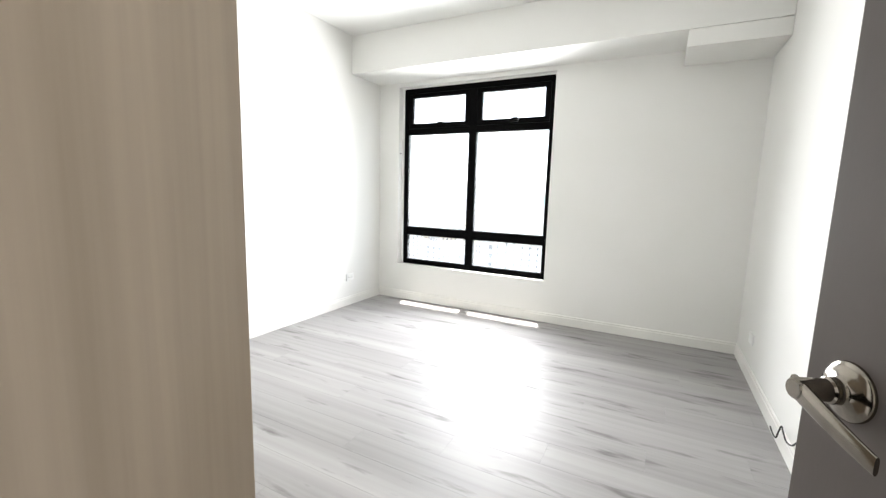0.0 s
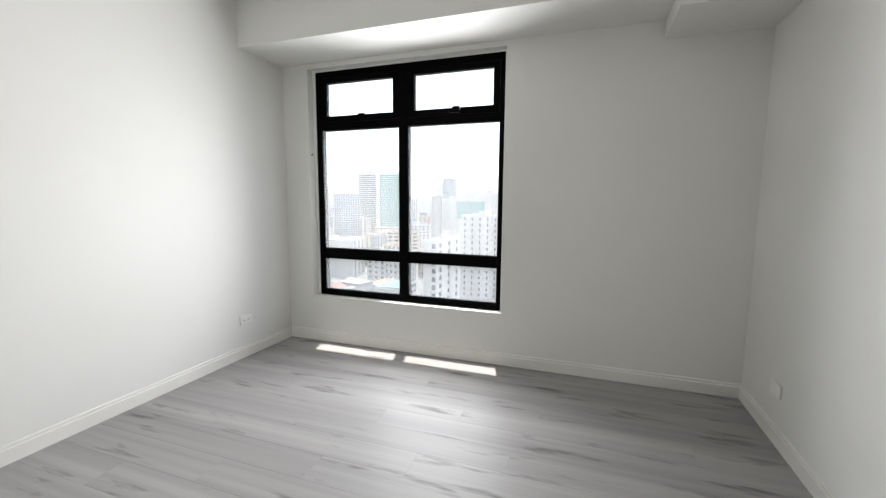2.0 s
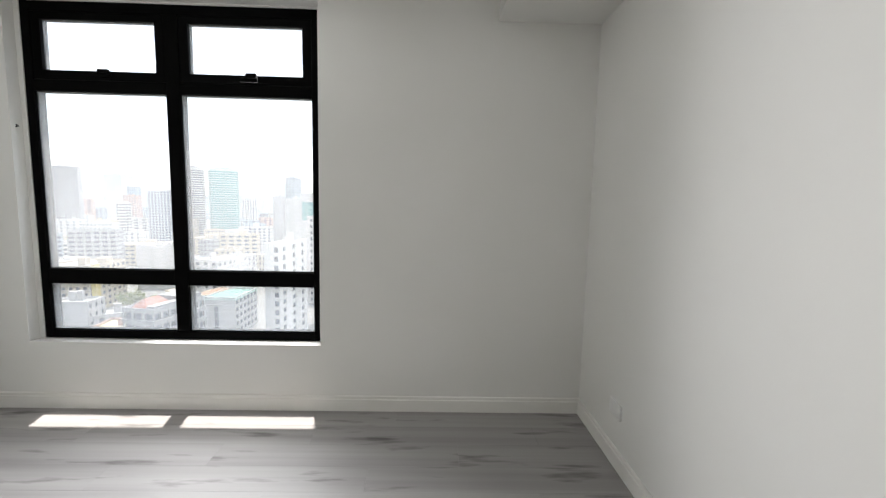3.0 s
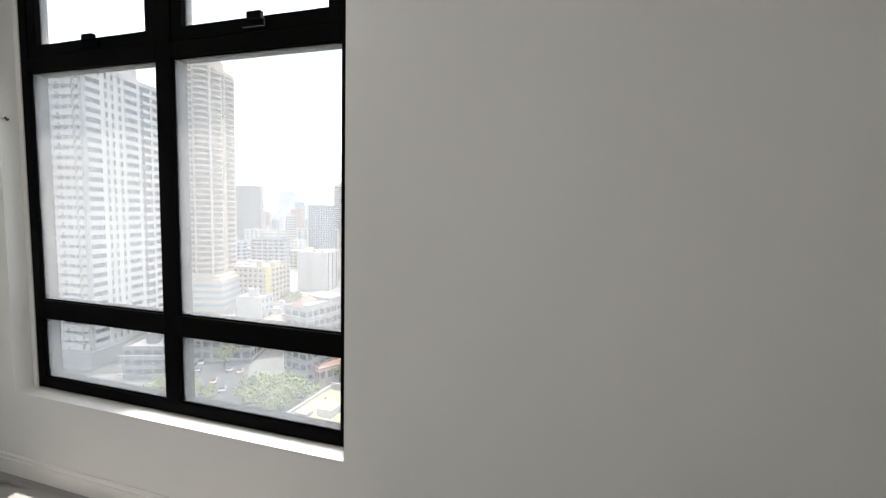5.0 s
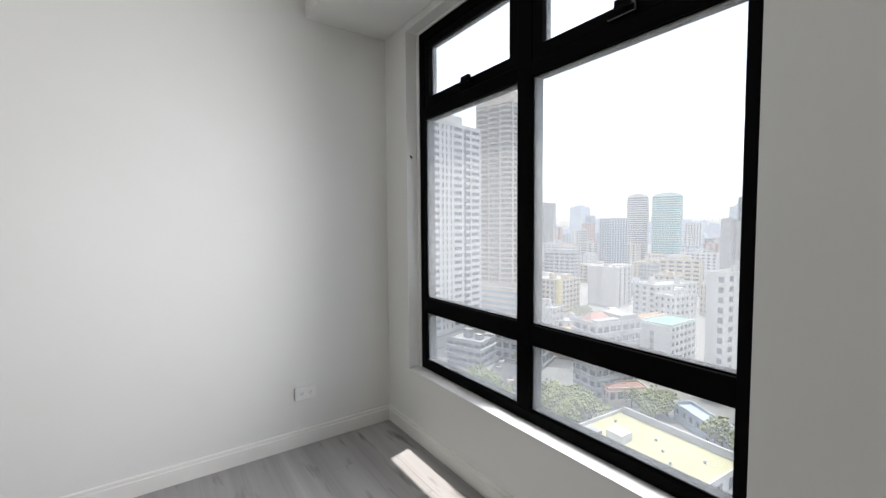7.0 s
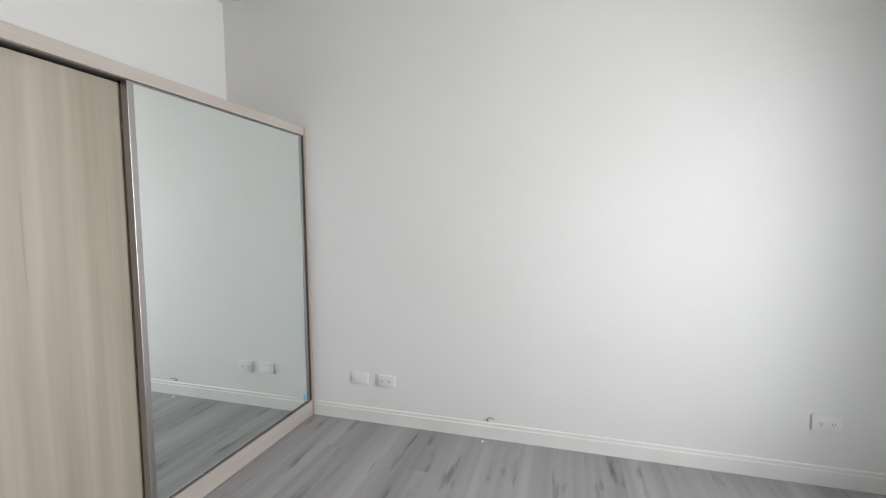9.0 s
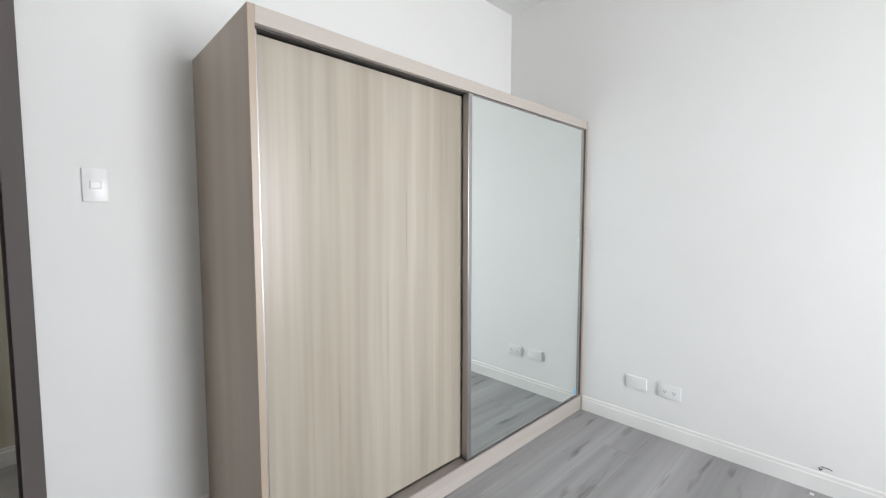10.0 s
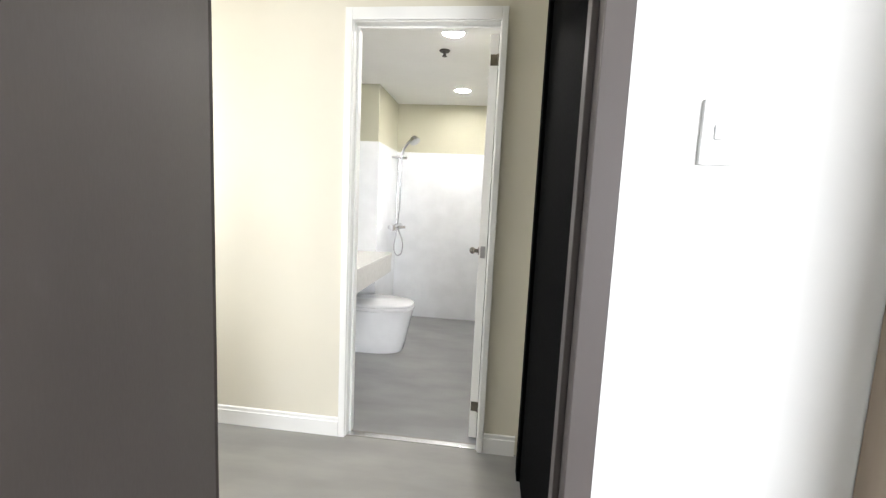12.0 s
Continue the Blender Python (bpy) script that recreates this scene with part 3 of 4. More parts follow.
part("latch_plate", box(bmesh.new(), 0.008, 0.032, 0.0002, 0.002, 0.97, 1.03, bevel=0.0005), ALU, bleaf, "steel latch plate")
bm = cyl(bmesh.new(), (0.04, -0.05, 1.0), (0.047, -0.05, 1.0), 0.02, seg=24)
cyl(bm, (0.047, -0.05, 1.0), (0.068, -0.05, 1.0), 0.010, seg=16)
bmesh.ops.create_uvsphere(bm, u_segments=18, v_segments=10, radius=0.017, matrix=Matrix.Translation((0.076, -0.05, 1.0)))
part("door_knob", bm, NICKEL, bleaf, "round nickel door knob", smooth=True)
setting("threshold", box(bmesh.new(), BX0, BX1, -5.15, -5.115, 0.0, 0.006, bevel=0.002), STRIP, "bright metal strip at the bathroom threshold", "threshold")

# ---- bathroom ----
BY, BEX, BWX, BCEIL, PANEL_Z, CHX, CHY = -7.46, 4.25, 2.72, 2.23, 1.742, 3.855, -6.74
setting("bath_floor", boxes((BWX - 0.1, BEX + 0.1, BY - 0.1, -5.17, -0.2, -0.004)), BTILE, "grey stone-look bathroom floor", "floor")
setting("bath_ceiling", boxes((BWX - 0.1, BEX + 0.1, BY - 0.1, -5.23, BCEIL, BCEIL + 0.15)), CEIL, "flat white bathroom ceiling", "ceiling")
setting("bath_wall_south", boxes((BWX - 0.1, BEX + 0.1, BY - 0.1, BY, -0.2, 2.5)), OLIVE, "cream olive bathroom wall above white tiling", "wall")
setting("bath_wall_west", boxes((BWX - 0.1, BWX, BY, -5.23, -0.2, 2.5)), OLIVE, "cream olive bathroom side wall", "wall")
setting("bath_wall_east", boxes((BEX, BEX + 0.1, BY, -5.23, -0.2, 2.5)), OLIVE, "cream olive bathroom side wall", "wall")
setting("bath_wall_chase", boxes((CHX, BEX, BY, CHY, -0.2, 2.5)), OLIVE, "boxed-in pipe chase, olive above tile", "wall")
for name, r in (("tiling_south", (BWX + 0.012, CHX - 0.012, BY, BY + 0.012, -0.004, PANEL_Z)), ("tiling_chase_side", (CHX - 0.012, CHX, BY, CHY + 0.012, -0.004, PANEL_Z)),
                ("tiling_chase_front", (CHX, BEX - 0.012, CHY, CHY + 0.012, -0.004, PANEL_Z)), ("tiling_east", (BEX - 0.012, BEX, CHY, -5.23, -0.004, PANEL_Z)), ("tiling_west", (BWX, BWX + 0.012, BY, -5.23, -0.004, PANEL_Z))):
    setting(name, box(bmesh.new(), *r, bevel=0.001), PANEL, "glossy white wall tiling up to shower height", "tiling")
counter = thing("vanity_counter", "white quartz vanity counter with a deep apron", "counter", at=(3.97, -6.0, 0.6))
part("worktop", local(box(bmesh.new(), 3.695, 4.236, -6.726, -5.26, 0.742, 0.772, bevel=0.003), counter), STONE, counter)
part("apron", local(box(bmesh.new(), 3.70, 3.72, -6.726, -5.26, 0.602, 0.742, bevel=0.003), counter), STONE, counter)
part("bracket", local(box(bmesh.new(), 3.72, 4.236, -5.28, -5.26, 0.602, 0.742, bevel=0.002), counter), STONE, counter)


def toilet():
    """A skirted one-piece toilet; its back to +x, its front to -x."""
    ob = thing("toilet", "white skirted ceramic toilet with closed lid", "toilet", at=(3.80, -6.44, -0.004))

    def shell(rows, n=36):
        bm, rings = bmesh.new(), []
        for z, front, back, half, sq in rows:
            ring = []
            for k in range(n):
                a = k * math.tau / n
                c, s = math.cos(a), math.sin(a)
                c2, s2 = math.copysign(abs(c) ** sq, c), math.copysign(abs(s) ** sq, s)
                mid, ext = (back - front) / 2, (back + front) / 2
                x = c2 * ext + mid
                ring.append(bm.verts.new((x, s2 * half * (1.0 if c > -0.2 else 1.0 - 0.12 * (-c - 0.2)), z)))
            rings.append(ring)
        for s, t in zip(rings, rings[1:]):
            for k in range(n):
                bm.faces.new((s[k], s[(k + 1) % n], t[(k + 1) % n], t[k]))
        bm.faces.new(rings[0][::-1])
        bm.faces.new(rings[-1])
        return bm

    part("bowl", shell([(0.0, 0.285, 0.42, 0.16, 0.55), (0.012, 0.297, 0.43, 0.168, 0.55), (0.12, 0.32, 0.43, 0.173, 0.58), (0.25, 0.345, 0.43, 0.178, 0.66), (0.325, 0.365, 0.43, 0.184, 0.7), (0.345, 0.37, 0.43, 0.185, 0.7), (0.35, 0.365, 0.43, 0.18, 0.7)]), CERAMIC, ob, smooth=True)
    part("seat", shell([(0.353, 0.372, 0.2, 0.186, 0.72), (0.36, 0.378, 0.2, 0.19, 0.72), (0.375, 0.378, 0.2, 0.19, 0.72), (0.379, 0.372, 0.2, 0.186, 0.72)]), CERAMIC, ob, smooth=True)
    part("lid", shell([(0.382, 0.37, 0.2, 0.184, 0.72), (0.39, 0.376, 0.2, 0.188, 0.72), (0.402, 0.37, 0.2, 0.184, 0.72), (0.412, 0.34, 0.2, 0.165, 0.75)]), CERAMIC, ob, smooth=True)
    part("seat_back", box(bmesh.new(), 0.2, 0.42, -0.18, 0.18, 0.352, 0.47, bevel=0.02, seg=3), CERAMIC, ob, smooth=True)
    part("flush_button", cyl(bmesh.new(), (-0.22, -0.175, 0.0), (-0.22, -0.19, 0.0), 0.01, seg=14), CHROME, ob).location = (0, 0.0, 0.36)
    return ob


toilet()
shower = thing("shower_set", "chrome shower rail with mixer, hose and hand shower", "shower", at=(CHX - 0.012, -7.2, 1.0))
SX, SY = CHX - 0.075, -7.2
part("rail", local(cyl(bmesh.new(), (SX, SY, 0.99), (SX, SY, 1.68), 0.0105, seg=16), shower), CHROME, shower, smooth=True)
bm = cyl(bmesh.new(), (SX - 0.005, SY - 0.15, 0.97), (SX - 0.005, SY + 0.15, 0.97), 0.031, seg=20)
for dy in (-0.17, 0.15):
    cyl(bm, (SX - 0.005, SY + dy, 0.97), (SX - 0.005, SY + dy + 0.02, 0.97), 0.031, seg=20)
for dy in (-0.075, 0.075):
    cyl(bm, (CHX - 0.012, SY + dy, 0.97), (SX, SY + dy, 0.97), 0.018, seg=16)
cyl(bm, (SX - 0.10, SY + 0.02, 0.975), (SX, SY + 0.02, 0.97), 0.012, 0.02, seg=16)
part("mixer", local(bm, shower), CHROME, shower, "chrome bar mixer", smooth=True)
bm = cyl(bmesh.new(), (CHX - 0.012, SY, 1.66), (SX, SY, 1.66), 0.012, seg=14)
cyl(bm, (SX - 0.09, SY, 1.655), (SX + 0.02, SY, 1.655), 0.012, seg=14)
cyl(bm, (SX, SY - 0.02, 1.655), (SX, SY + 0.1, 1.655), 0.011, seg=14)
part("holder", local(bm, shower), CHROME, shower, smooth=True)
bm = tube(bmesh.new(), smooth_path([(SX - 0.03, SY + 0.01, 1.60), (SX - 0.05, SY + 0.02, 1.72), (SX - 0.11, SY + 0.05, 1.80), (SX - 0.17, SY + 0.09, 1.83)]), 0.014, 12)
cyl(bm, (SX - 0.16, SY + 0.085, 1.838), (SX - 0.185, SY + 0.10, 1.80), 0.034, 0.052, seg=24)
part("hand_shower", local(bm, shower), CHROME, shower, "chrome hand shower", smooth=True)
part("hose", local(tube(bmesh.new(), smooth_path([(SX - 0.03, SY + 0.02, 0.95), (SX - 0.085, SY + 0.06, 0.83), (SX - 0.075, SY + 0.05, 0.72), (SX - 0.02, SY + 0.02, 0.69), (SX + 0.02, SY - 0.02, 0.76), (SX + 0.005, SY - 0.045, 0.92),
            (SX - 0.025, SY - 0.03, 1.2), (SX - 0.028, SY + 0.0, 1.62)]), 0.007, 10), shower), CHROME, shower, "ribbed chrome hose", smooth=True)


def downlight(x, y):
    ob = thing("ceiling_light", "round recessed white ceiling downlight, lit", "lamp", "bathroom downlights", at=(x, y, BCEIL))
    rim = bmesh.new()
    prof = [(0.062, -0.001), (0.066, -0.006), (0.082, -0.006), (0.086, -0.001)]
    rings = [[rim.verts.new((r * math.cos(k * math.tau / 36), r * math.sin(k * math.tau / 36), z)) for k in range(36)] for r, z in prof]
    for s, t in zip(rings, rings[1:]):
        for k in range(36):
            rim.faces.new((s[k], s[(k + 1) % 36], t[(k + 1) % 36], t[k]))
    part("rim", rim, PLASTIC, ob, smooth=True)
    part("diffuser", cyl(bmesh.new(), (0, 0, -0.004), (0, 0, -0.001), 0.063, seg=36), LAMPGLOW, ob, "lit white diffuser")
    return ob


downlight(3.15, -6.90)
downlight(3.117, -5.66)
for x, y in ((3.15, -6.90), (3.117, -5.66)):
    lamp = new("downlight_lamp", bpy.data.lights.new("downlight_lamp", "AREA"))
    lamp.data.shape, lamp.data.size, lamp.data.energy, lamp.data.color = "DISK", 0.12, 0.68, (1.0, 0.95, 0.88)
    lamp.location = (x, y, BCEIL - 0.008)
sprinkler = thing("sprinkler", "small dark metal fire sprinkler under the ceiling", "sprinkler", at=(3.20, -5.95, BCEIL))
part("escutcheon", cyl(bmesh.new(), (0, 0, -0.008), (0, 0, 0), 0.032, 0.036, seg=24), DARKALU, sprinkler)
bm = cyl(bmesh.new(), (0, 0, -0.035), (0, 0, -0.008), 0.009, seg=12)
cyl(bm, (0, 0, -0.038), (0, 0, -0.035), 0.017, seg=16)
part("nozzle", bm, DARKALU, sprinkler, smooth=True)

# ---- city outside, seen from a high floor ----
GROUND = -52.0
STREET = material("pale_street_concrete", (0.20, 0.195, 0.185), 0.9, second=(0.13, 0.13, 0.125), scale=0.04, fine=2)
ROAD = material("asphalt", (0.07, 0.07, 0.072), 0.9, second=(0.05, 0.05, 0.05), scale=0.3, fine=6)
WHITE = material("white_facade_paint", (0.54, 0.525, 0.505), 0.8, second=(0.42, 0.41, 0.395), scale=0.12, fine=3)
CREAM = material("cream_facade_paint", (0.50, 0.43, 0.33), 0.8, second=(0.42, 0.36, 0.28), scale=0.12, fine=3)
BEIGE = material("beige_facade_paint", (0.56, 0.50, 0.43), 0.8, second=(0.48, 0.425, 0.36), scale=0.1, fine=3)
GREYC = material("grey_facade_concrete", (0.33, 0.325, 0.325), 0.85, second=(0.25, 0.25, 0.255), scale=0.1, fine=3)
PALEBLUE = material("pale_blue_facade", (0.36, 0.41, 0.45), 0.8, second=(0.30, 0.345, 0.39), scale=0.1, fine=3)
ROSE = material("rose_facade_paint", (0.48, 0.33, 0.29), 0.8, second=(0.40, 0.28, 0.25), scale=0.1, fine=3)
YELLOW = material("yellow_facade_paint", (0.62, 0.50, 0.20), 0.8, scale=0.2, fine=3)
YROOF = material("pale_yellow_roof_sheet", (0.36, 0.345, 0.19), 0.6, second=(0.30, 0.285, 0.155), scale=0.15, fine=2)
REDROOF = material("red_roof_sheet", (0.30, 0.145, 0.115), 0.7, second=(0.22, 0.11, 0.09), scale=0.2, fine=2)
RUSTROOF = material("rust_brown_roof_sheet", (0.29, 0.165, 0.095), 0.75, second=(0.22, 0.125, 0.075), scale=0.2, fine=2)
GREENROOF = material("sea_green_roof_sheet", (0.13, 0.25, 0.215), 0.6, second=(0.10, 0.20, 0.175), scale=0.15, fine=2)
ROOFGREY = material("grey_roof_deck", (0.27, 0.27, 0.265), 0.85, second=(0.19, 0.19, 0.19), scale=0.15, fine=2)
PANES = material("facade_window_glass", (0.10, 0.12, 0.14), 0.15, second=(0.06, 0.07, 0.085), scale=0.35, fine=2)
BLUEPANES = material("blue_window_glass", (0.10, 0.13, 0.19), 0.12, second=(0.07, 0.085, 0.12), scale=0.3, fine=2)
GREYPANES = material("grey_window_glass", (0.16, 0.17, 0.185), 0.2, second=(0.10, 0.11, 0.12), scale=0.35, fine=2)
TEALPANES = material("teal_window_glass", (0.12, 0.33, 0.32), 0.12, second=(0.09, 0.26, 0.26), scale=0.2, fine=2)
# the tower's distance haze is put into this lighter glass colour
HAZEPANES = material("haze_lightened_window_glass", (0.33, 0.30, 0.27), 0.2, second=(0.22, 0.20, 0.18), scale=0.4, fine=2)
LEAF = material("dusty_green_leaves", (0.23, 0.245, 0.10), 0.7, second=(0.12, 0.14, 0.05), scale=0.6, fine=4, vary=0.3)
TEALFACE = material("pale_teal_facade", (0.40, 0.53, 0.51), 0.6, second=(0.35, 0.47, 0.45), scale=0.1, fine=3)
BARK = material("grey_brown_bark", (0.16, 0.12, 0.09), 0.9, scale=3)
setting("ground", boxes((-3600, 1200, 30, 4600, GROUND - 1, GROUND)), STREET, "pale city ground far below the window", "ground")


def storey_mesh(name, w, d, h, nx, ny, pier, spandrel, mat, ledge=0.0, balcony=0):
    """One storey's shell round a glass core: a spandrel band, piers between the windows, and thin ledges or balconies."""
    bm = bmesh.new()
    t = 0.35
    sp = h * spandrel
    for x0, x1, y0, y1 in ((-w / 2, w / 2, -d / 2, -d / 2 + t), (-w / 2, w / 2, d / 2 - t, d / 2), (-w / 2, -w / 2 + t, -d / 2 + t, d / 2 - t), (w / 2 - t, w / 2, -d / 2 + t, d / 2 - t)):
        box(bm, x0, x1, y0, y1, 0, sp)
    if not nx:
        for y0, y1 in ((-d / 2, -d / 2 + t), (d / 2 - t, d / 2)):
            box(bm, -w / 2, w / 2, y0, y1, sp, h)
    if not ny:
        for x0, x1 in ((-w / 2, -w / 2 + t), (w / 2 - t, w / 2)):
            box(bm, x0, x1, -d / 2 + t, d / 2 - t, sp, h)
    for k in range(nx + 1 if nx else 0):
        x = -w / 2 + k * w / nx
        a, b = max(x - w / nx * pier / 2, -w / 2), min(x + w / nx * pier / 2, w / 2)
        for y0, y1 in ((-d / 2, -d / 2 + t), (d / 2 - t, d / 2)):
            box(bm, a, b, y0, y1, sp, h)
    for k in range(ny + 1 if ny else 0):
        y = -d / 2 + k * d / ny
        a, b = max(y - d / ny * pier / 2, -d / 2 + t), min(y + d / ny * pier / 2, d / 2 - t)
        for x0, x1 in ((-w / 2, -w / 2 + t), (w / 2 - t, w / 2)):
            box(bm, x0, x1, a, b, sp, h)
    if ledge:
        for r in ((-w / 2 - ledge, w / 2 + ledge, -d / 2 - ledge, -d / 2, sp - 0.2, sp), (w / 2, w / 2 + ledge, -d / 2, d / 2, sp - 0.2, sp)):
            box(bm, *r)
    if balcony:
        for k in range(nx):
            if k % balcony == 0:
                x = -w / 2 + (k + 0.5) * w / nx
                box(bm, x - w / nx * 0.42, x + w / nx * 0.42, -d / 2 - 1.3, -d / 2, 0, 0.18)
                box(bm, x - w / nx * 0.42, x + w / nx * 0.42, -d / 2 - 1.3, -d / 2 - 1.2, 0.18, 1.1)
        for k in range(ny):
            if k % balcony == 0:
                y = -d / 2 + (k + 0.5) * d / ny
                box(bm, w / 2, w / 2 + 1.3, y - d / ny * 0.42, y + d / ny * 0.42, 0, 0.18)
                box(bm, w / 2 + 1.2, w / 2 + 1.3, y - d / ny * 0.42, y + d / ny * 0.42, 0.18, 1.1)
    return mesh(name, bm, mat)


def building(label, x, y, w, d, turn, top, storeys, nx, ny, wall=WHITE, glass=PANES, roof=ROOFGREY, pier=0.4, spandrel=0.5, ledge=0.0, balcony=0,
             base=GROUND, clutter=2, name="apartment_building", category="building", group="city buildings", pitched=0.0):
    ob = thing(name, label, category, group, at=(x, y, base))
    ob.rotation_euler = (0, 0, radians(turn))
    h = (top - base) / storeys
    part("glass_core", boxes((-w / 2 + 0.5, w / 2 - 0.5, -d / 2 + 0.5, d / 2 - 0.5, 0, top - base - 0.1)), glass, ob, "dark window glass")
    me = storey_mesh("storey", w, d, h, nx, ny, pier, spandrel, wall, ledge, balcony)
    for k in range(storeys):
        st = new("storey", me)
        st.parent, st.location = ob, (0, 0, k * h)
    rz = top - base
    bm = boxes((-w / 2, w / 2, -d / 2, d / 2, rz, rz + 0.4))
    for r in ((-w / 2, w / 2, -d / 2, -d / 2 + 0.3, rz + 0.4, rz + 1.3), (-w / 2, w / 2, d / 2 - 0.3, d / 2, rz + 0.4, rz + 1.3), (-w / 2, -w / 2 + 0.3, -d / 2 + 0.3, d / 2 - 0.3, rz + 0.4, rz + 1.3), (w / 2 - 0.3, w / 2, -d / 2 + 0.3, d / 2 - 0.3, rz + 0.4, rz + 1.3)):
        box(bm, *r)
    part("parapet", bm, wall, ob)
    if pitched:
        bm = bmesh.new()
        o = 0.6
        lo = [bm.verts.new(p) for p in ((-w / 2 - o, -d / 2 - o, rz + 0.45), (w / 2 + o, -d / 2 - o, rz + 0.45), (w / 2 + o, d / 2 + o, rz + 0.45), (-w / 2 - o, d / 2 + o, rz + 0.45))]
        e = [bm.verts.new(p) for p in ((-w / 2 + d * 0.3, 0, rz + pitched), (w / 2 - d * 0.3, 0, rz + pitched))]
        for f in ((lo[0], lo[1], e[1], e[0]), (lo[2], lo[3], e[0], e[1]), (lo[1], lo[2], e[1]), (lo[3], lo[0], e[0]), (lo[3], lo[2], lo[1], lo[0])):
            bm.faces.new(f)
        part("roof", bm, roof, ob, "sheet-metal hip roof")
    else:
        part("roof", boxes((-w / 2 + 0.3, w / 2 - 0.3, -d / 2 + 0.3, d / 2 - 0.3, rz + 0.4, rz + 0.46)), roof, ob)
        for k in range(clutter):
            a, b = random.uniform(-0.3, 0.2) * w, random.uniform(-0.3, 0.2) * d
            s = random.uniform(0.1, 0.24)
            part("roof_housing", boxes((a, a + w * s, b, b + d * s, rz + 0.46, rz + random.uniform(1.8, 4.2))), wall, ob)
    return ob


# the near white tower with stepped window bays
def stepped_tower():
    ob = thing("apartment_tower", "white high-rise with stepped bays and rows of small blue windows", "building", "city towers", at=(-143.6, 93.6, GROUND))
    ob.rotation_euler = (0, 0, radians(11))
    n, h = 31, 3.14
    bm = bmesh.new()
    box(bm, -30, -0.7, 0.7, 34, 0, n * h)
    part("glass_core", bm, BLUEPANES, ob, "blue-grey window glass")
    bm = bmesh.new()
    # south face: folded bays, each with a solid white band and a strip of windows
    for b in range(4):
        x0 = -30.6 + b * 7.65
        for k, step in ((0, 0.0), (1, -0.9), (2, 0.0)):
            a, c = x0 + k * 2.55, x0 + (k + 1) * 2.55
            box(bm, a, c, step, 0.75, 0, h * 0.60)
            box(bm, a + 2.2, c, step + 0.55, 0.75, h * 0.60, h)
        box(bm, x0 + 0.4, x0 + 2.2, -0.75, 0.0, 0, 0.95)
        box(bm, x0 + 5.5, x0 + 7.2, -0.75, 0.0, 0, 0.95)
    # east face: window strips between white piers, and two blind ribs
    y = 0.0
    for width, kind in ((1.2, "wall"), (5.2, "window"), (1.6, "wall"), (1.0, "slit"), (1.4, "wall"), (1.0, "slit"), (1.8, "wall"), (1.1, "slit"), (1.5, "wall"), (5.2, "window"), (1.4, "wall"), (4.6, "balcony"), (1.0, "wall"), (5.6, "window"), (1.4, "wall")):
        if kind == "wall":
            box(bm, -0.75, 0.0, y, y + width, 0, h)
        elif kind == "window":
            box(bm, -0.75, 0.12, y, y + width, 0, h * 0.5)
        elif kind == "slit":
            box(bm, -0.75, -0.05, y, y + width, 0, h * 0.42)
        else:
            box(bm, -0.75, 0.0, y, y + width, 0, h * 0.3)
            box(bm, 0.0, 1.1, y + 0.2, y + width - 0.2, 0.0, 1.1)
        y += width
    me = mesh("storey", bm, WHITE)
    for k in range(n):
        st = new("storey", me)
        st.parent, st.location = ob, (0, 0, k * h)
    part("corner_rib", boxes((-0.8, 0.25, -0.25, 0.8, 0, n * h + 2.5)), GREYC, ob, "grey corner rib")
    part("parapet", boxes((-31, 0.2, -0.3, 34.4, n * h, n * h + 1.6)), WHITE, ob)
    part("roof_housing", boxes((-22, -4, 6, 26, n * h + 1.6, n * h + 6.5)), WHITE, ob)
    part("roof_housing", boxes((-16, -9, 10, 20, n * h + 6.5, n * h + 9)), GREYC, ob)
    part("podium", boxes((-34, 1.5, -2, 36, 0, 6)), ROOFGREY, ob, "grey podium")


stepped_tower()


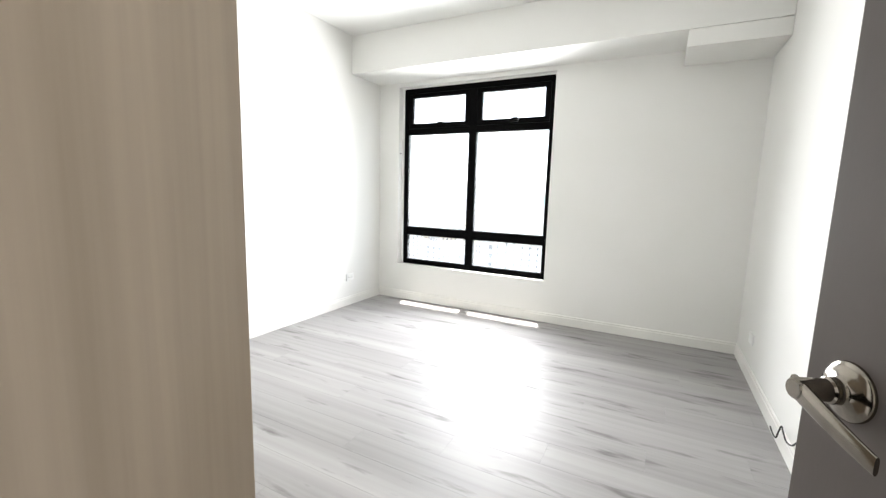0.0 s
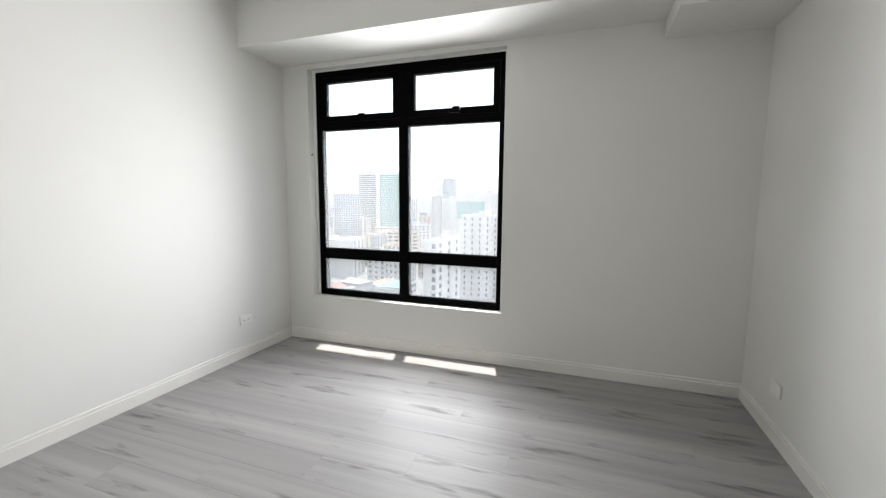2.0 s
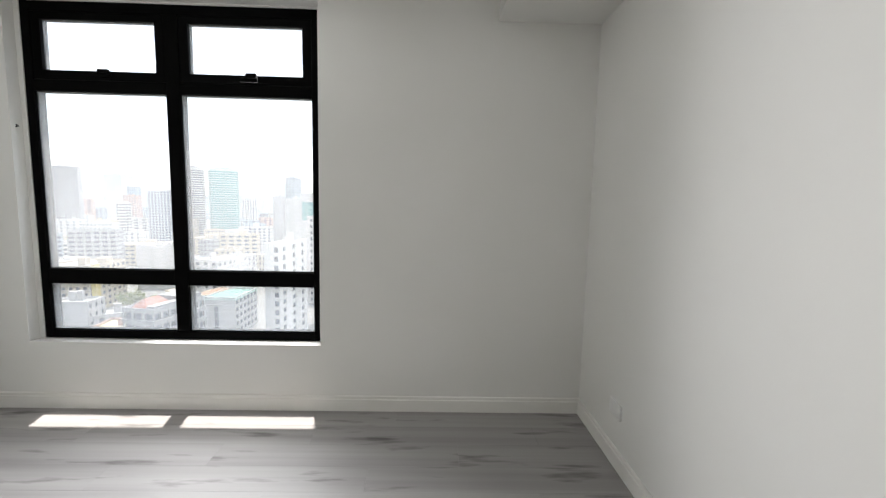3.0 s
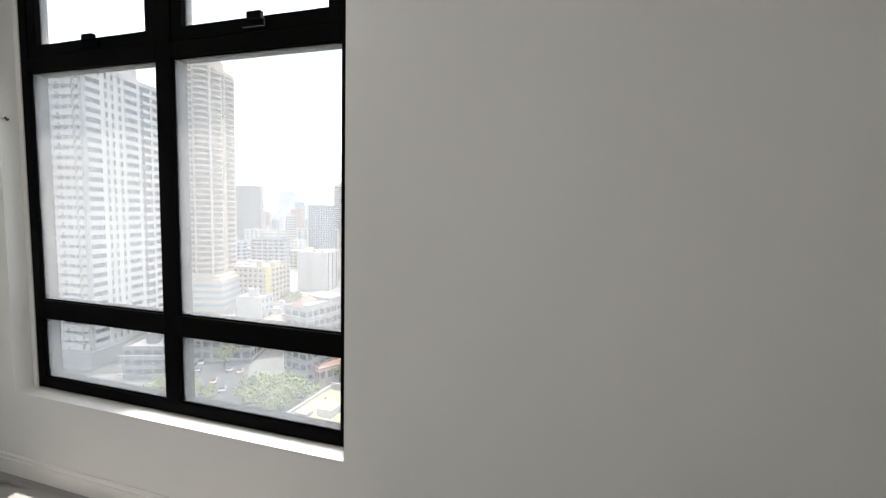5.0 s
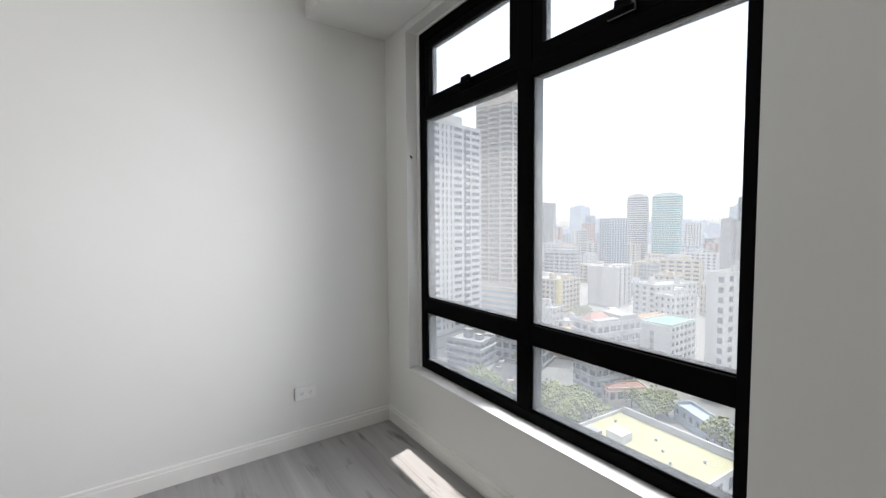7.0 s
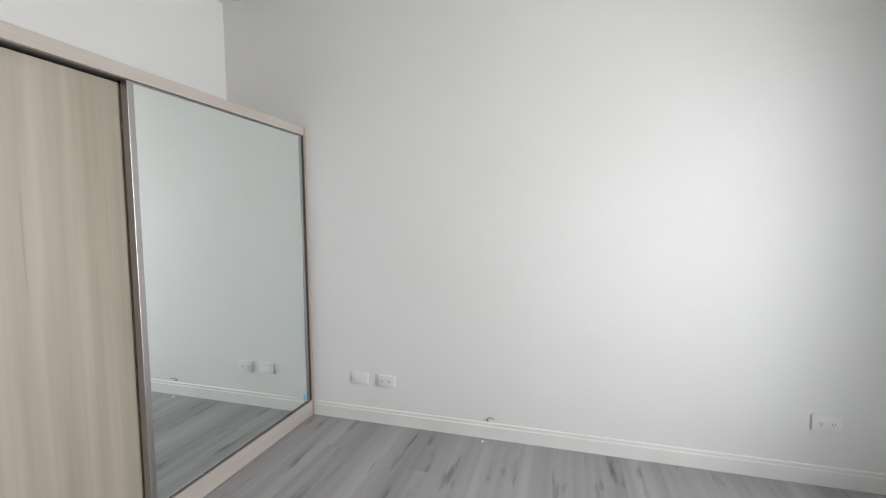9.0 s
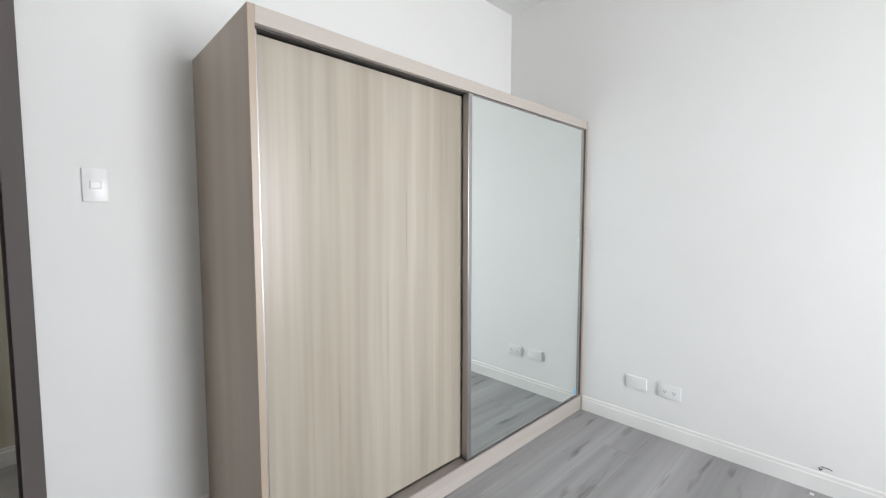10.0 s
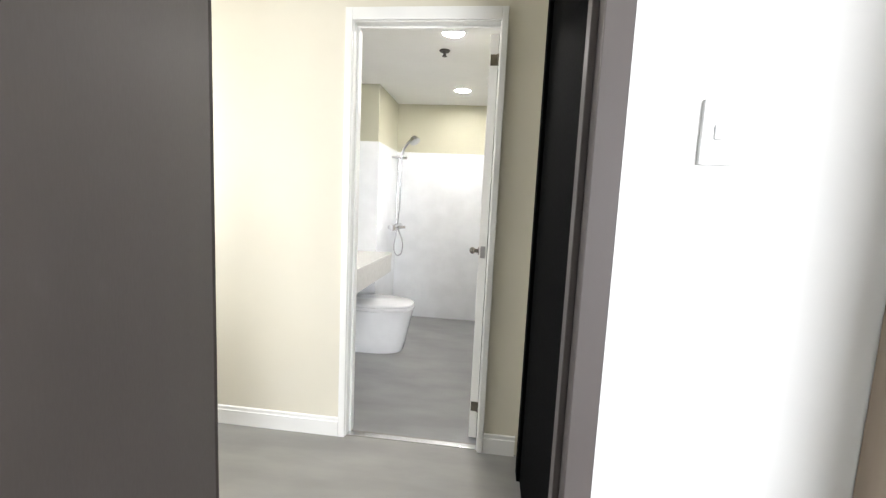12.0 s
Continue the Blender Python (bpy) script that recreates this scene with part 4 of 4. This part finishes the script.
# the tall beige tower with curved balcony stacks
def balcony_tower():
    ob = thing("apartment_tower", "tall beige high-rise with curved balcony stacks and a rounded crown", "building", "city towers", at=(-187.0, 177.3, GROUND))
    ob.rotation_euler = (0, 0, radians(16))
    n, h, z0 = 36, 2.95, 19.0
    part("podium", boxes((-17, 19, -15, 20, 0, z0 - 2), (-15, 17, -13, 18, z0 - 2, z0)), BEIGE, ob, "beige podium with parking decks")
    deck = bmesh.new()
    for k in range(4):
        box(deck, -17.15, 19.2, -15.15, -15.0, 3 + k * 3.4, 4.6 + k * 3.4)
        box(deck, 19.0, 19.2, -15.0, 20.1, 3 + k * 3.4, 4.6 + k * 3.4)
    part("deck_openings", deck, PALEBLUE, ob, "pale parking deck bands")
    part("glass_core", boxes((-12.5, 12.5, -11, 13, z0, z0 + n * h)), HAZEPANES, ob, "window glass with distance haze put into its lighter colour")
    bm = bmesh.new()

    def fan(cx, cy, r, a0, a1, lo, hi, seg=10):
        vs = []
        for z in (lo, hi):
            vs.append([bm.verts.new((cx, cy, z))] + [bm.verts.new((cx + r * math.cos(radians(a0 + (a1 - a0) * k / seg)), cy + r * math.sin(radians(a0 + (a1 - a0) * k / seg)), z)) for k in range(seg + 1)])
        bm.faces.new(vs[0][::-1])
        bm.faces.new(vs[1])
        m = len(vs[0])
        for k in range(m):
            bm.faces.new((vs[0][k], vs[0][(k + 1) % m], vs[1][(k + 1) % m], vs[1][k]))

    for cx in (-8.0, 0.0, 8.0):
        fan(cx, -10.9, 3.6, 180, 360, 0, 0.9)
    for cy in (-6.0, 7.0):
        fan(12.4, cy, 3.4, -90, 90, 0, 0.9)
    for x in (-12.9, -4.3, 3.7, 12.3):
        box(bm, x, x + 0.9, -11.5, -10.8, 0, h)
    for y in (-1.0, 2.6, 12.4):
        box(bm, 12.3, 13.0, y, y + 0.9, 0, h)
    for r in ((-13, 13, -11.3, -11.0, 0, 0.5), (12.5, 12.8, -11, 13, 0, 0.5)):
        box(bm, *r)
    me = mesh("storey", bm, BEIGE)
    for k in range(n):
        st = new("storey", me)
        st.parent, st.location = ob, (0, 0, z0 + k * h)
    part("colour_stripe", boxes((12.8, 13.25, -0.2, 2.7, z0, z0 + n * h * 0.78)), CREAM, ob, "faded cream vertical stripe")
    part("crown", boxes((-12.8, 12.8, -11.2, 13.2, z0 + n * h, z0 + n * h + 2), (-9, 9, -8, 10, z0 + n * h + 2, z0 + n * h + 8)), BEIGE, ob)
    part("roof_drum", cyl(bmesh.new(), (0, 1, z0 + n * h + 8), (0, 1, z0 + n * h + 13), 7.5, 6.0, seg=28), BEIGE, ob, smooth=True)


balcony_tower()

random.seed(11)
# two towers with rounded plans and thin floor bands
def round_tower(label, x, y, rx, ry, turn, top, storeys, wall, glass, band):
    ob = thing("apartment_tower", label, "building", "city towers", at=(x, y, GROUND))
    ob.rotation_euler = (0, 0, radians(turn))
    h = (top - GROUND) / storeys

    def oval(bm, a, b, z0, z1, seg=40):
        """A prism whose plan is a rounded rectangle."""
        rings = []
        for z in (z0, z1):
            ring = []
            for k in range(seg):
                c, q = math.cos(k * math.tau / seg), math.sin(k * math.tau / seg)
                ring.append(bm.verts.new((a * math.copysign(abs(c) ** 0.7, c), b * math.copysign(abs(q) ** 0.7, q), z)))
            rings.append(ring)
        for k in range(seg):
            bm.faces.new((rings[0][k], rings[0][(k + 1) % seg], rings[1][(k + 1) % seg], rings[1][k]))
        bm.faces.new(rings[0][::-1])
        bm.faces.new(rings[1])
        return bm

    part("glass_core", oval(bmesh.new(), rx - 0.9, ry - 0.9, 0, top - GROUND), glass, ob, "bands of tinted window glass")
    bm = oval(bmesh.new(), rx, ry, 0, h * band)
    for sx in (-1, 1):
        box(bm, sx * rx * 0.97 - 0.8, sx * rx * 0.97 + 0.8, -1.4, 1.4, 0, h)
    me = mesh("storey", bm, wall)
    for k in range(storeys):
        st = new("storey", me)
        st.parent, st.location = ob, (0, 0, k * h)
    rz = top - GROUND
    part("parapet", oval(bmesh.new(), rx - 0.3, ry - 0.3, rz, rz + 1.6), wall, ob)
    part("crown", oval(bmesh.new(), rx * 0.86, ry * 0.86, rz + 1.6, rz + 3.8), wall, ob, "set-back rounded crown")
    part("roof_housing", oval(bmesh.new(), rx * 0.5, ry * 0.5, rz + 3.8, rz + 5.6), GREYC, ob)
    return ob


round_tower("white high-rise with a rounded plan and thin floor bands", -316, 554, 13.6, 12, 28, 39, 31, WHITE, GREYPANES, 0.42)
round_tower("teal glass high-rise with a rounded plan and pale floor bands", -276, 555, 18.0, 14, 26, 38, 31, TEALFACE, TEALPANES, 0.30)

# mid-distance towers and blocks, placed one by one
building("slim grey high-rise with close rows of windows", -535, 610, 43, 14.5, 20, 43, 32, 14, 0, GREYC, GREYPANES, pier=0.24, spandrel=0.42)
building("pale slab tower with a grid of windows", -308, 484, 19.5, 27.5, -20, 8.8, 20, 4, 7, PALEBLUE, BLUEPANES, pier=0.35, spandrel=0.4, balcony=2)
building("white block with close window bands", -336, 451, 12.8, 16.2, -20, -5.7, 15, 0, 5, WHITE, GREYPANES, pier=0.15, spandrel=0.5, ledge=0.3)
building("faded rose tower block", -529, 740, 23.5, 14, 0, 4, 18, 5, 3, ROSE, GREYPANES, pier=0.4, spandrel=0.6)
building("pale blue far tower block", -642, 905, 18, 17, 0, 23.5, 24, 4, 4, PALEBLUE, BLUEPANES, pier=0.4, spandrel=0.55)
building("white block with a grid of small windows", -303, 383, 24, 11.7, 10, -23.2, 9, 8, 4, WHITE, GREYPANES, pier=0.5, spandrel=0.5)
building("low white block with roof housings", -264, 372, 13.6, 12.9, 10, -30.1, 7, 3, 3, WHITE, GREYPANES, pier=0.6, spandrel=0.55, clutter=4)
building("grey concrete slab with a blind side", -131, 359, 7, 11, 0, 4.3, 18, 0, 3, GREYC, GREYPANES, pier=0.5, spandrel=0.55)
building("white slab with a blind front", -104, 323, 11.7, 23.8, 5, 2.1, 17, 0, 5, WHITE, GREYPANES, pier=0.5, spandrel=0.5)
office = building("white office block with a broad band of teal glass", -76, 301, 30, 26.6, 5, 5.8, 17, 0, 5, WHITE, TEALPANES, pier=0.3, spandrel=0.4, clutter=3)
part("glass_band", boxes((-14.2, 6.5, -13.42, -13.3, 40.5, 53.0)), TEALPANES, office, "broad band of teal glass")
part("glass_mullion", boxes(*[(-14.2 + 4.1 * k, -14.0 + 4.1 * k, -13.5, -13.42, 40.5, 53.0) for k in range(6)]), GREYC, office)
building("pale far tower with a stepped top", -167, 503, 10.8, 25, 0, 28.2, 25, 3, 6, PALEBLUE, GREYPANES, pier=0.35, spandrel=0.5, clutter=3)
building("white block with a grey blind side", -181, 388, 15, 16, 5, -27.6, 8, 0, 4, WHITE, GREYPANES, pier=0.5, spandrel=0.55)
building("small grey block among low roofs", -181, 341, 11.8, 13.3, 0, -32.8, 6, 4, 4, GREYC, GREYPANES, pier=0.45, spandrel=0.5)
building("cream block with roof sheds", -130, 267, 13.2, 13.1, 5, -31.5, 6, 4, 4, CREAM, GREYPANES, pier=0.5, spandrel=0.55, clutter=4)
building("white slab with a blind side and dark stair windows", -160, 249, 20.6, 20.3, 8, -27.2, 8, 0, 3, WHITE, PANES, pier=0.62, spandrel=0.35)
stair_block = building("cream block with a yellow stair tower", -165, 199, 20.8, 24.3, 8, -31.5, 7, 7, 6, CREAM, GREYPANES, pier=0.4, spandrel=0.5, ledge=0.35)
part("stair_tower", boxes((9.0, 10.8, -12.7, -9.2, 0, 22.5)), YELLOW, stair_block, "yellow stair tower")
building("white block with rows of windows on its long side", -110, 223, 14.6, 29.1, -15, -30.9, 7, 3, 8, WHITE, GREYPANES, pier=0.5, spandrel=0.5)
building("small white cube of a building beside the towers", -130, 152, 12.4, 9.2, 5, -38.2, 4, 0, 3, WHITE, PANES, pier=0.6, spandrel=0.55)
building("white block with a roof garden", -94, 200, 9, 16, -12, -32.5, 6, 3, 5, WHITE, GREYPANES, pier=0.5, spandrel=0.5, clutter=4)
building("hall under a pale flat roof with vents", -95, 151, 11, 15, -12, -37, 5, 4, 6, CREAM, GREYPANES, YROOF, pier=0.5, spandrel=0.5, clutter=3)
building("low market hall with an orange-brown hip roof", -88, 171, 10, 16, -12, -38.5, 4, 4, 6, CREAM, GREYPANES, RUSTROOF, pier=0.5, spandrel=0.5, pitched=2.6, name="low_hall")
grey = building("grey six-storey block with terraces and a red roof shed", -73, 114, 9.9, 17.8, -12, -29, 7, 3, 7, GREYC, GREYPANES, pier=0.22, spandrel=0.46, ledge=0.5, clutter=0)
shed = bmesh.new()
for x0, x1, y0, y1 in ((-3.6, 1.4, -7.4, 0.6),):
    lo = [shed.verts.new(p) for p in ((x0, y0, 24.0), (x1, y0, 24.0), (x1, y1, 24.0), (x0, y1, 24.0))]
    up = [shed.verts.new(((x0 + x1) / 2, y0 + 1.8, 26.2)), shed.verts.new(((x0 + x1) / 2, y1 - 1.8, 26.2))]
    for f in ((lo[0], lo[1], up[0]), (lo[1], lo[2], up[1], up[0]), (lo[2], lo[3], up[1]), (lo[3], lo[0], up[0], up[1]), (lo[3], lo[2], lo[1], lo[0])):
        shed.faces.new(f)
part("roof_shed", shed, REDROOF, grey, "faded red hip roof")
part("roof_deck", boxes((-4.4, 4.4, 1.2, 8.2, 23.6, 25.6), (1.9, 4.4, -8.0, 0.8, 23.6, 24.8)), ROOFGREY, grey)
green = building("white block under a sea-green sheet roof", -80, 166, 12.4, 19.7, 0, -37.7, 5, 0, 6, WHITE, PANES, GREENROOF, pier=0.3, spandrel=0.45, ledge=0.3, pitched=1.6)
part("stair_window", boxes((-1.9, -0.4, -9.98, -9.84, 2.5, 12.0)), GREYPANES, green, "tall dark stair window")
near_white = building("white tower with columns of dark windows", -51.5, 150.5, 5.3, 24, -5, -14.5, 12, 0, 3, WHITE, PANES, pier=0.68, spandrel=0.42)
part("window_column", boxes(*[(0.9, 2.35, -12.06, -11.97, 1.3 + 3.125 * k, 3.1 + 3.125 * k) for k in range(12)]), PANES, near_white, "column of dark windows")
building("white tower with small dark windows", -50, 226, 25, 30, 0, -7.5, 14, 6, 7, WHITE, PANES, pier=0.76, spandrel=0.5)
hall = building("low hall under a pale yellow flat roof", -43, 81, 28, 29, -4, -46.8, 1, 8, 6, WHITE, GREYPANES, YROOF, pier=0.5, spandrel=0.5, clutter=0, name="low_hall")
part("roof_housing", boxes((-7.6, -3.6, -1.5, 2.2, 5.66, 7.6)), WHITE, hall, "white plant box on the roof")
part("roof_duct", boxes((-12.5, -9.0, -3.5, -1.0, 5.66, 6.5), (-13.4, 12.0, 12.2, 12.5, 5.66, 7.4)), GREYC, hall)
for k in range(7):
    part("roof_vent", cyl(bmesh.new(), (-11 + 3.4 * k, 6.5 - (k % 3) * 3.1, 5.66), (-11 + 3.4 * k, 6.5 - (k % 3) * 3.1, 6.3), 0.28, seg=10), GREYC, hall)
building("grey terraced block with deep flat roofs", -112, 118, 20, 13, 20, -41, 3, 6, 4, GREYC, GREYPANES, ROOFGREY, pier=0.2, spandrel=0.4, ledge=0.8)
building("grey terraced parking block beside the tower", -122, 99, 15, 12, 20, -43, 3, 5, 4, GREYC, GREYPANES, ROOFGREY, pier=0.12, spandrel=0.5, ledge=0.9)
building("brown block with balconies beside the avenue", -103, 138, 14, 12, 10, -42.5, 3, 4, 4, ROSE, GREYPANES, YROOF, pier=0.3, spandrel=0.45, ledge=0.7)
building("white low block beside the avenue", -122, 158, 16, 12, 35, -44, 2, 5, 4, WHITE, GREYPANES, ROOFGREY, pier=0.5, spandrel=0.5)
building("low red-roofed shop row", -66, 112, 12, 6, 60, -47.5, 1, 5, 3, CREAM, GREYPANES, REDROOF, pier=0.4, spandrel=0.5, pitched=1.6, name="shop_row")
building("long low shed with a pale blue roof", -44, 112, 16, 5, -30, -48.5, 1, 6, 2, PALEBLUE, GREYPANES, PALEBLUE, pier=0.5, spandrel=0.5, clutter=0, name="shop_row")

# the rest of the low city, then the skyline
spots = []
for ring, count, reach, tall in ((0, 26, (150, 300), (8, 20)), (1, 46, (280, 620), (9, 32)), (2, 40, (600, 1150), (16, 56))):
    tries = 0
    while count and tries < 2000:
        tries += 1
        a, r = radians(random.uniform(9, 60)), random.uniform(*reach)
        x, y = -r * math.sin(a), r * math.cos(a)
        if any(math.hypot(x - p, y - q) < 22 + ring * 9 for p, q in spots) or math.hypot(x + 157, y - 112) < 52 or math.hypot(x + 188, y - 176) < 42:
            continue
        if (r < 270 and 9 <= math.degrees(a) < 43) or (r < 520 and math.degrees(a) < 36 and random.random() < 0.5):
            continue
        if ring < 2 and any(math.hypot(x - o.location.x, y - o.location.y) < 27 for o in scene.objects if o.name.startswith(("apartment_b", "low_hall"))):
            continue
        spots.append((x, y))
        count -= 1
        w, d = random.uniform(12, 24) * (1 + 0.4 * ring), random.uniform(10, 18) * (1 + 0.4 * ring)
        hh = random.uniform(*tall)
        n = max(2, round(hh / 3.2))
        wall, glass = random.choice((WHITE, WHITE, CREAM, GREYC, PALEBLUE, BEIGE, ROSE if ring == 2 else CREAM)), random.choice((PANES, PANES, BLUEPANES))
        flat = ring == 2 or hh > 14 or random.random() < 0.45
        tone = {"white_facade_paint": "white", "cream_facade_paint": "cream", "grey_facade_concrete": "grey", "pale_blue_facade": "pale blue", "beige_facade_paint": "beige", "rose_facade_paint": "rose"}[wall.name]
        rf = ROOFGREY if flat else random.choice((REDROOF, RUSTROOF, GREENROOF, ROOFGREY))
        building(f"{tone} city block with {'a flat roof' if flat else 'a sheet-metal hip roof'}", x, y, w, d, random.uniform(10, 60), GROUND + hh, n, random.randint(4, 7), random.randint(3, 5),
                 wall, glass, rf, random.uniform(0.3, 0.6), random.uniform(0.42, 0.58), base=GROUND, clutter=random.randint(1, 3), pitched=0 if flat else random.uniform(1.5, 3.0))
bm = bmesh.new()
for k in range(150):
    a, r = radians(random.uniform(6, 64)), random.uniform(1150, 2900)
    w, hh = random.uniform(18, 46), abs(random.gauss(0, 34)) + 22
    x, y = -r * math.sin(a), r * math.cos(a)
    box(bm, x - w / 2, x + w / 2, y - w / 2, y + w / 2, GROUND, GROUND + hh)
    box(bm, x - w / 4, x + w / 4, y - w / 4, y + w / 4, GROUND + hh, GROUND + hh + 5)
# the haze of distance is put into the blocks' pale blue colour
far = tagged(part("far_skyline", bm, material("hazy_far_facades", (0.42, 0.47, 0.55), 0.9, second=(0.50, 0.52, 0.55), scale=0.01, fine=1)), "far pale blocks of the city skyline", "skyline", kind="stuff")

# avenue with cars
setting("road", boxes((-9, 9, -190, 190, 0, 0.05)), ROAD, "grey asphalt avenue between the blocks", "road").matrix_world = pose(-100, 100, GROUND, rz=38)
setting("road", boxes((-6, 6, -120, 120, 0, 0.06)), ROAD, "side street crossing the avenue", "road").matrix_world = pose(-88, 136, GROUND, rz=-52)


def car(paint):
    ob = thing("car", "small parked or queueing car on the avenue", "car", "cars on the avenue", at=(0, 0, 0))
    part("body", box(bmesh.new(), -0.9, 0.9, -2.1, 2.1, 0.35, 0.95, bevel=0.15), paint, ob)
    part("cabin", box(bmesh.new(), -0.75, 0.75, -1.2, 1.3, 0.95, 1.5, bevel=0.2), PANES, ob, "dark glazed cabin")
    for x in (-0.85, 0.85):
        for y in (-1.35, 1.35):
            part("wheel", cyl(bmesh.new(), (x - 0.1, y, 0.33), (x + 0.1, y, 0.33), 0.33, seg=12), CABLE, ob)
    return ob


cars = [car(m) for m in (WHITE, ROSE, GREYC)]
road_m = pose(-100, 100, GROUND + 0.05, rz=38)
for k, c in enumerate(cars):
    c.matrix_world = road_m @ pose(-4 + 3.6 * k, -12 + 9 * k, 0)
for k in range(22):
    copy_thing(cars[k % 3], road_m @ pose(random.choice((-6.5, -2.8, 2.8, 6.5)), -62 + k * 6.4 + random.uniform(-1.5, 1.5), 0))


def crown_mesh(seed):
    """An uneven crown: small leaf clumps scattered round a few boughs, with gaps."""
    rnd = random.Random(seed)
    bm = bmesh.new()
    boughs = [Vector((rnd.uniform(-2.2, 2.2), rnd.uniform(-2.2, 2.2), rnd.uniform(4.2, 7.6))) for _ in range(9)]
    for k in range(120):
        c = rnd.choice(boughs) + Vector((rnd.gauss(0, 0.85), rnd.gauss(0, 0.85), rnd.gauss(0, 0.6)))
        s = rnd.uniform(0.28, 0.62)
        geo = bmesh.ops.create_icosphere(bm, subdivisions=1, radius=s, matrix=Matrix.Translation(c))
        for v in geo["verts"]:
            v.co += Vector((rnd.uniform(-1, 1), rnd.uniform(-1, 1), rnd.uniform(-1, 1))) * s * 0.35
    return mesh("crown", bm, LEAF)


def tree(seed):
    ob = thing("tree", "dusty green street tree far below", "tree", "street trees")
    bm = cyl(bmesh.new(), (0, 0, 0), (0, 0, 4.2), 0.26, 0.16, seg=8)
    rnd = random.Random(seed + 50)
    for k in range(5):
        a = k * 1.26 + rnd.uniform(-0.3, 0.3)
        cyl(bm, (0, 0, 3.2 + 0.2 * k), (1.7 * math.cos(a), 1.7 * math.sin(a), 5.6), 0.12, 0.05, seg=6)
    part("trunk", bm, BARK, ob)
    crown = new("crown", crown_mesh(seed))
    crown.parent = ob
    return ob


trees = [tree(s) for s in (1, 2, 3)]
grove = []
for area, n in (((-70, 91, 12, 10), 36), ((-54, 113, 8, 10), 12), ((-97, 85, 8, 6), 9), ((-108, 113, 5, 5), 4), ((-100, 152, 12, 8), 7), ((-145, 199, 8, 5), 4), ((-36, 107, 6, 6), 5), ((-128, 190, 20, 14), 8), ((-150, 300, 40, 30), 8)):
    for k in range(n):
        grove.append((area[0] + random.gauss(0, area[2] * 0.5), area[1] + random.gauss(0, area[3] * 0.5)))
for k, (x, y) in enumerate(grove):
    t = trees[k] if k < 3 else copy_thing(trees[k % 3], Matrix())
    t.matrix_world = pose(x, y, GROUND, rz=random.uniform(0, 360))
    t.scale = (random.uniform(0.55, 0.95),) * 3

# ---- floor planks, last ----
PW, PL = 0.181, 1.22
plank_mesh = {}


def plank(x0, x1, y0, y1):
    key = (round(x1 - x0, 3), round(y1 - y0, 3))
    if key not in plank_mesh:
        bm = bmesh.new()
        w, d = key[0] - 0.0004, key[1] - 0.0004
        e = 0.0004
        low = [bm.verts.new(p) for p in ((0, 0, -0.008), (w, 0, -0.008), (w, d, -0.008), (0, d, -0.008))]
        mid = [bm.verts.new(p) for p in ((0, 0, -e), (w, 0, -e), (w, d, -e), (0, d, -e))]
        top = [bm.verts.new(p) for p in ((e, e, 0), (w - e, e, 0), (w - e, d - e, 0), (e, d - e, 0))]
        for s, t in ((low, mid), (mid, top)):
            for k in range(4):
                bm.faces.new((s[k], s[(k + 1) % 4], t[(k + 1) % 4], t[k]))
        bm.faces.new(top)
        plank_mesh[key] = mesh("plank", bm, PLANK)
    ob = new("plank", plank_mesh[key])
    ob.location = (x0, y0, 0.0)
    ob.parent = floor


row, y = 0, 0.0
while y > -4.045:
    y1 = max(y - PW, -4.045)
    x = -(row * 0.437 % PL)
    while x < RX:
        a, b = max(x, 0.0), min(x + PL, RX)
        if b - a > 0.02:
            plank(a, b, y1, y)
        x += PL
    row, y = row + 1, y1
    if y <= -4.0449:
        break
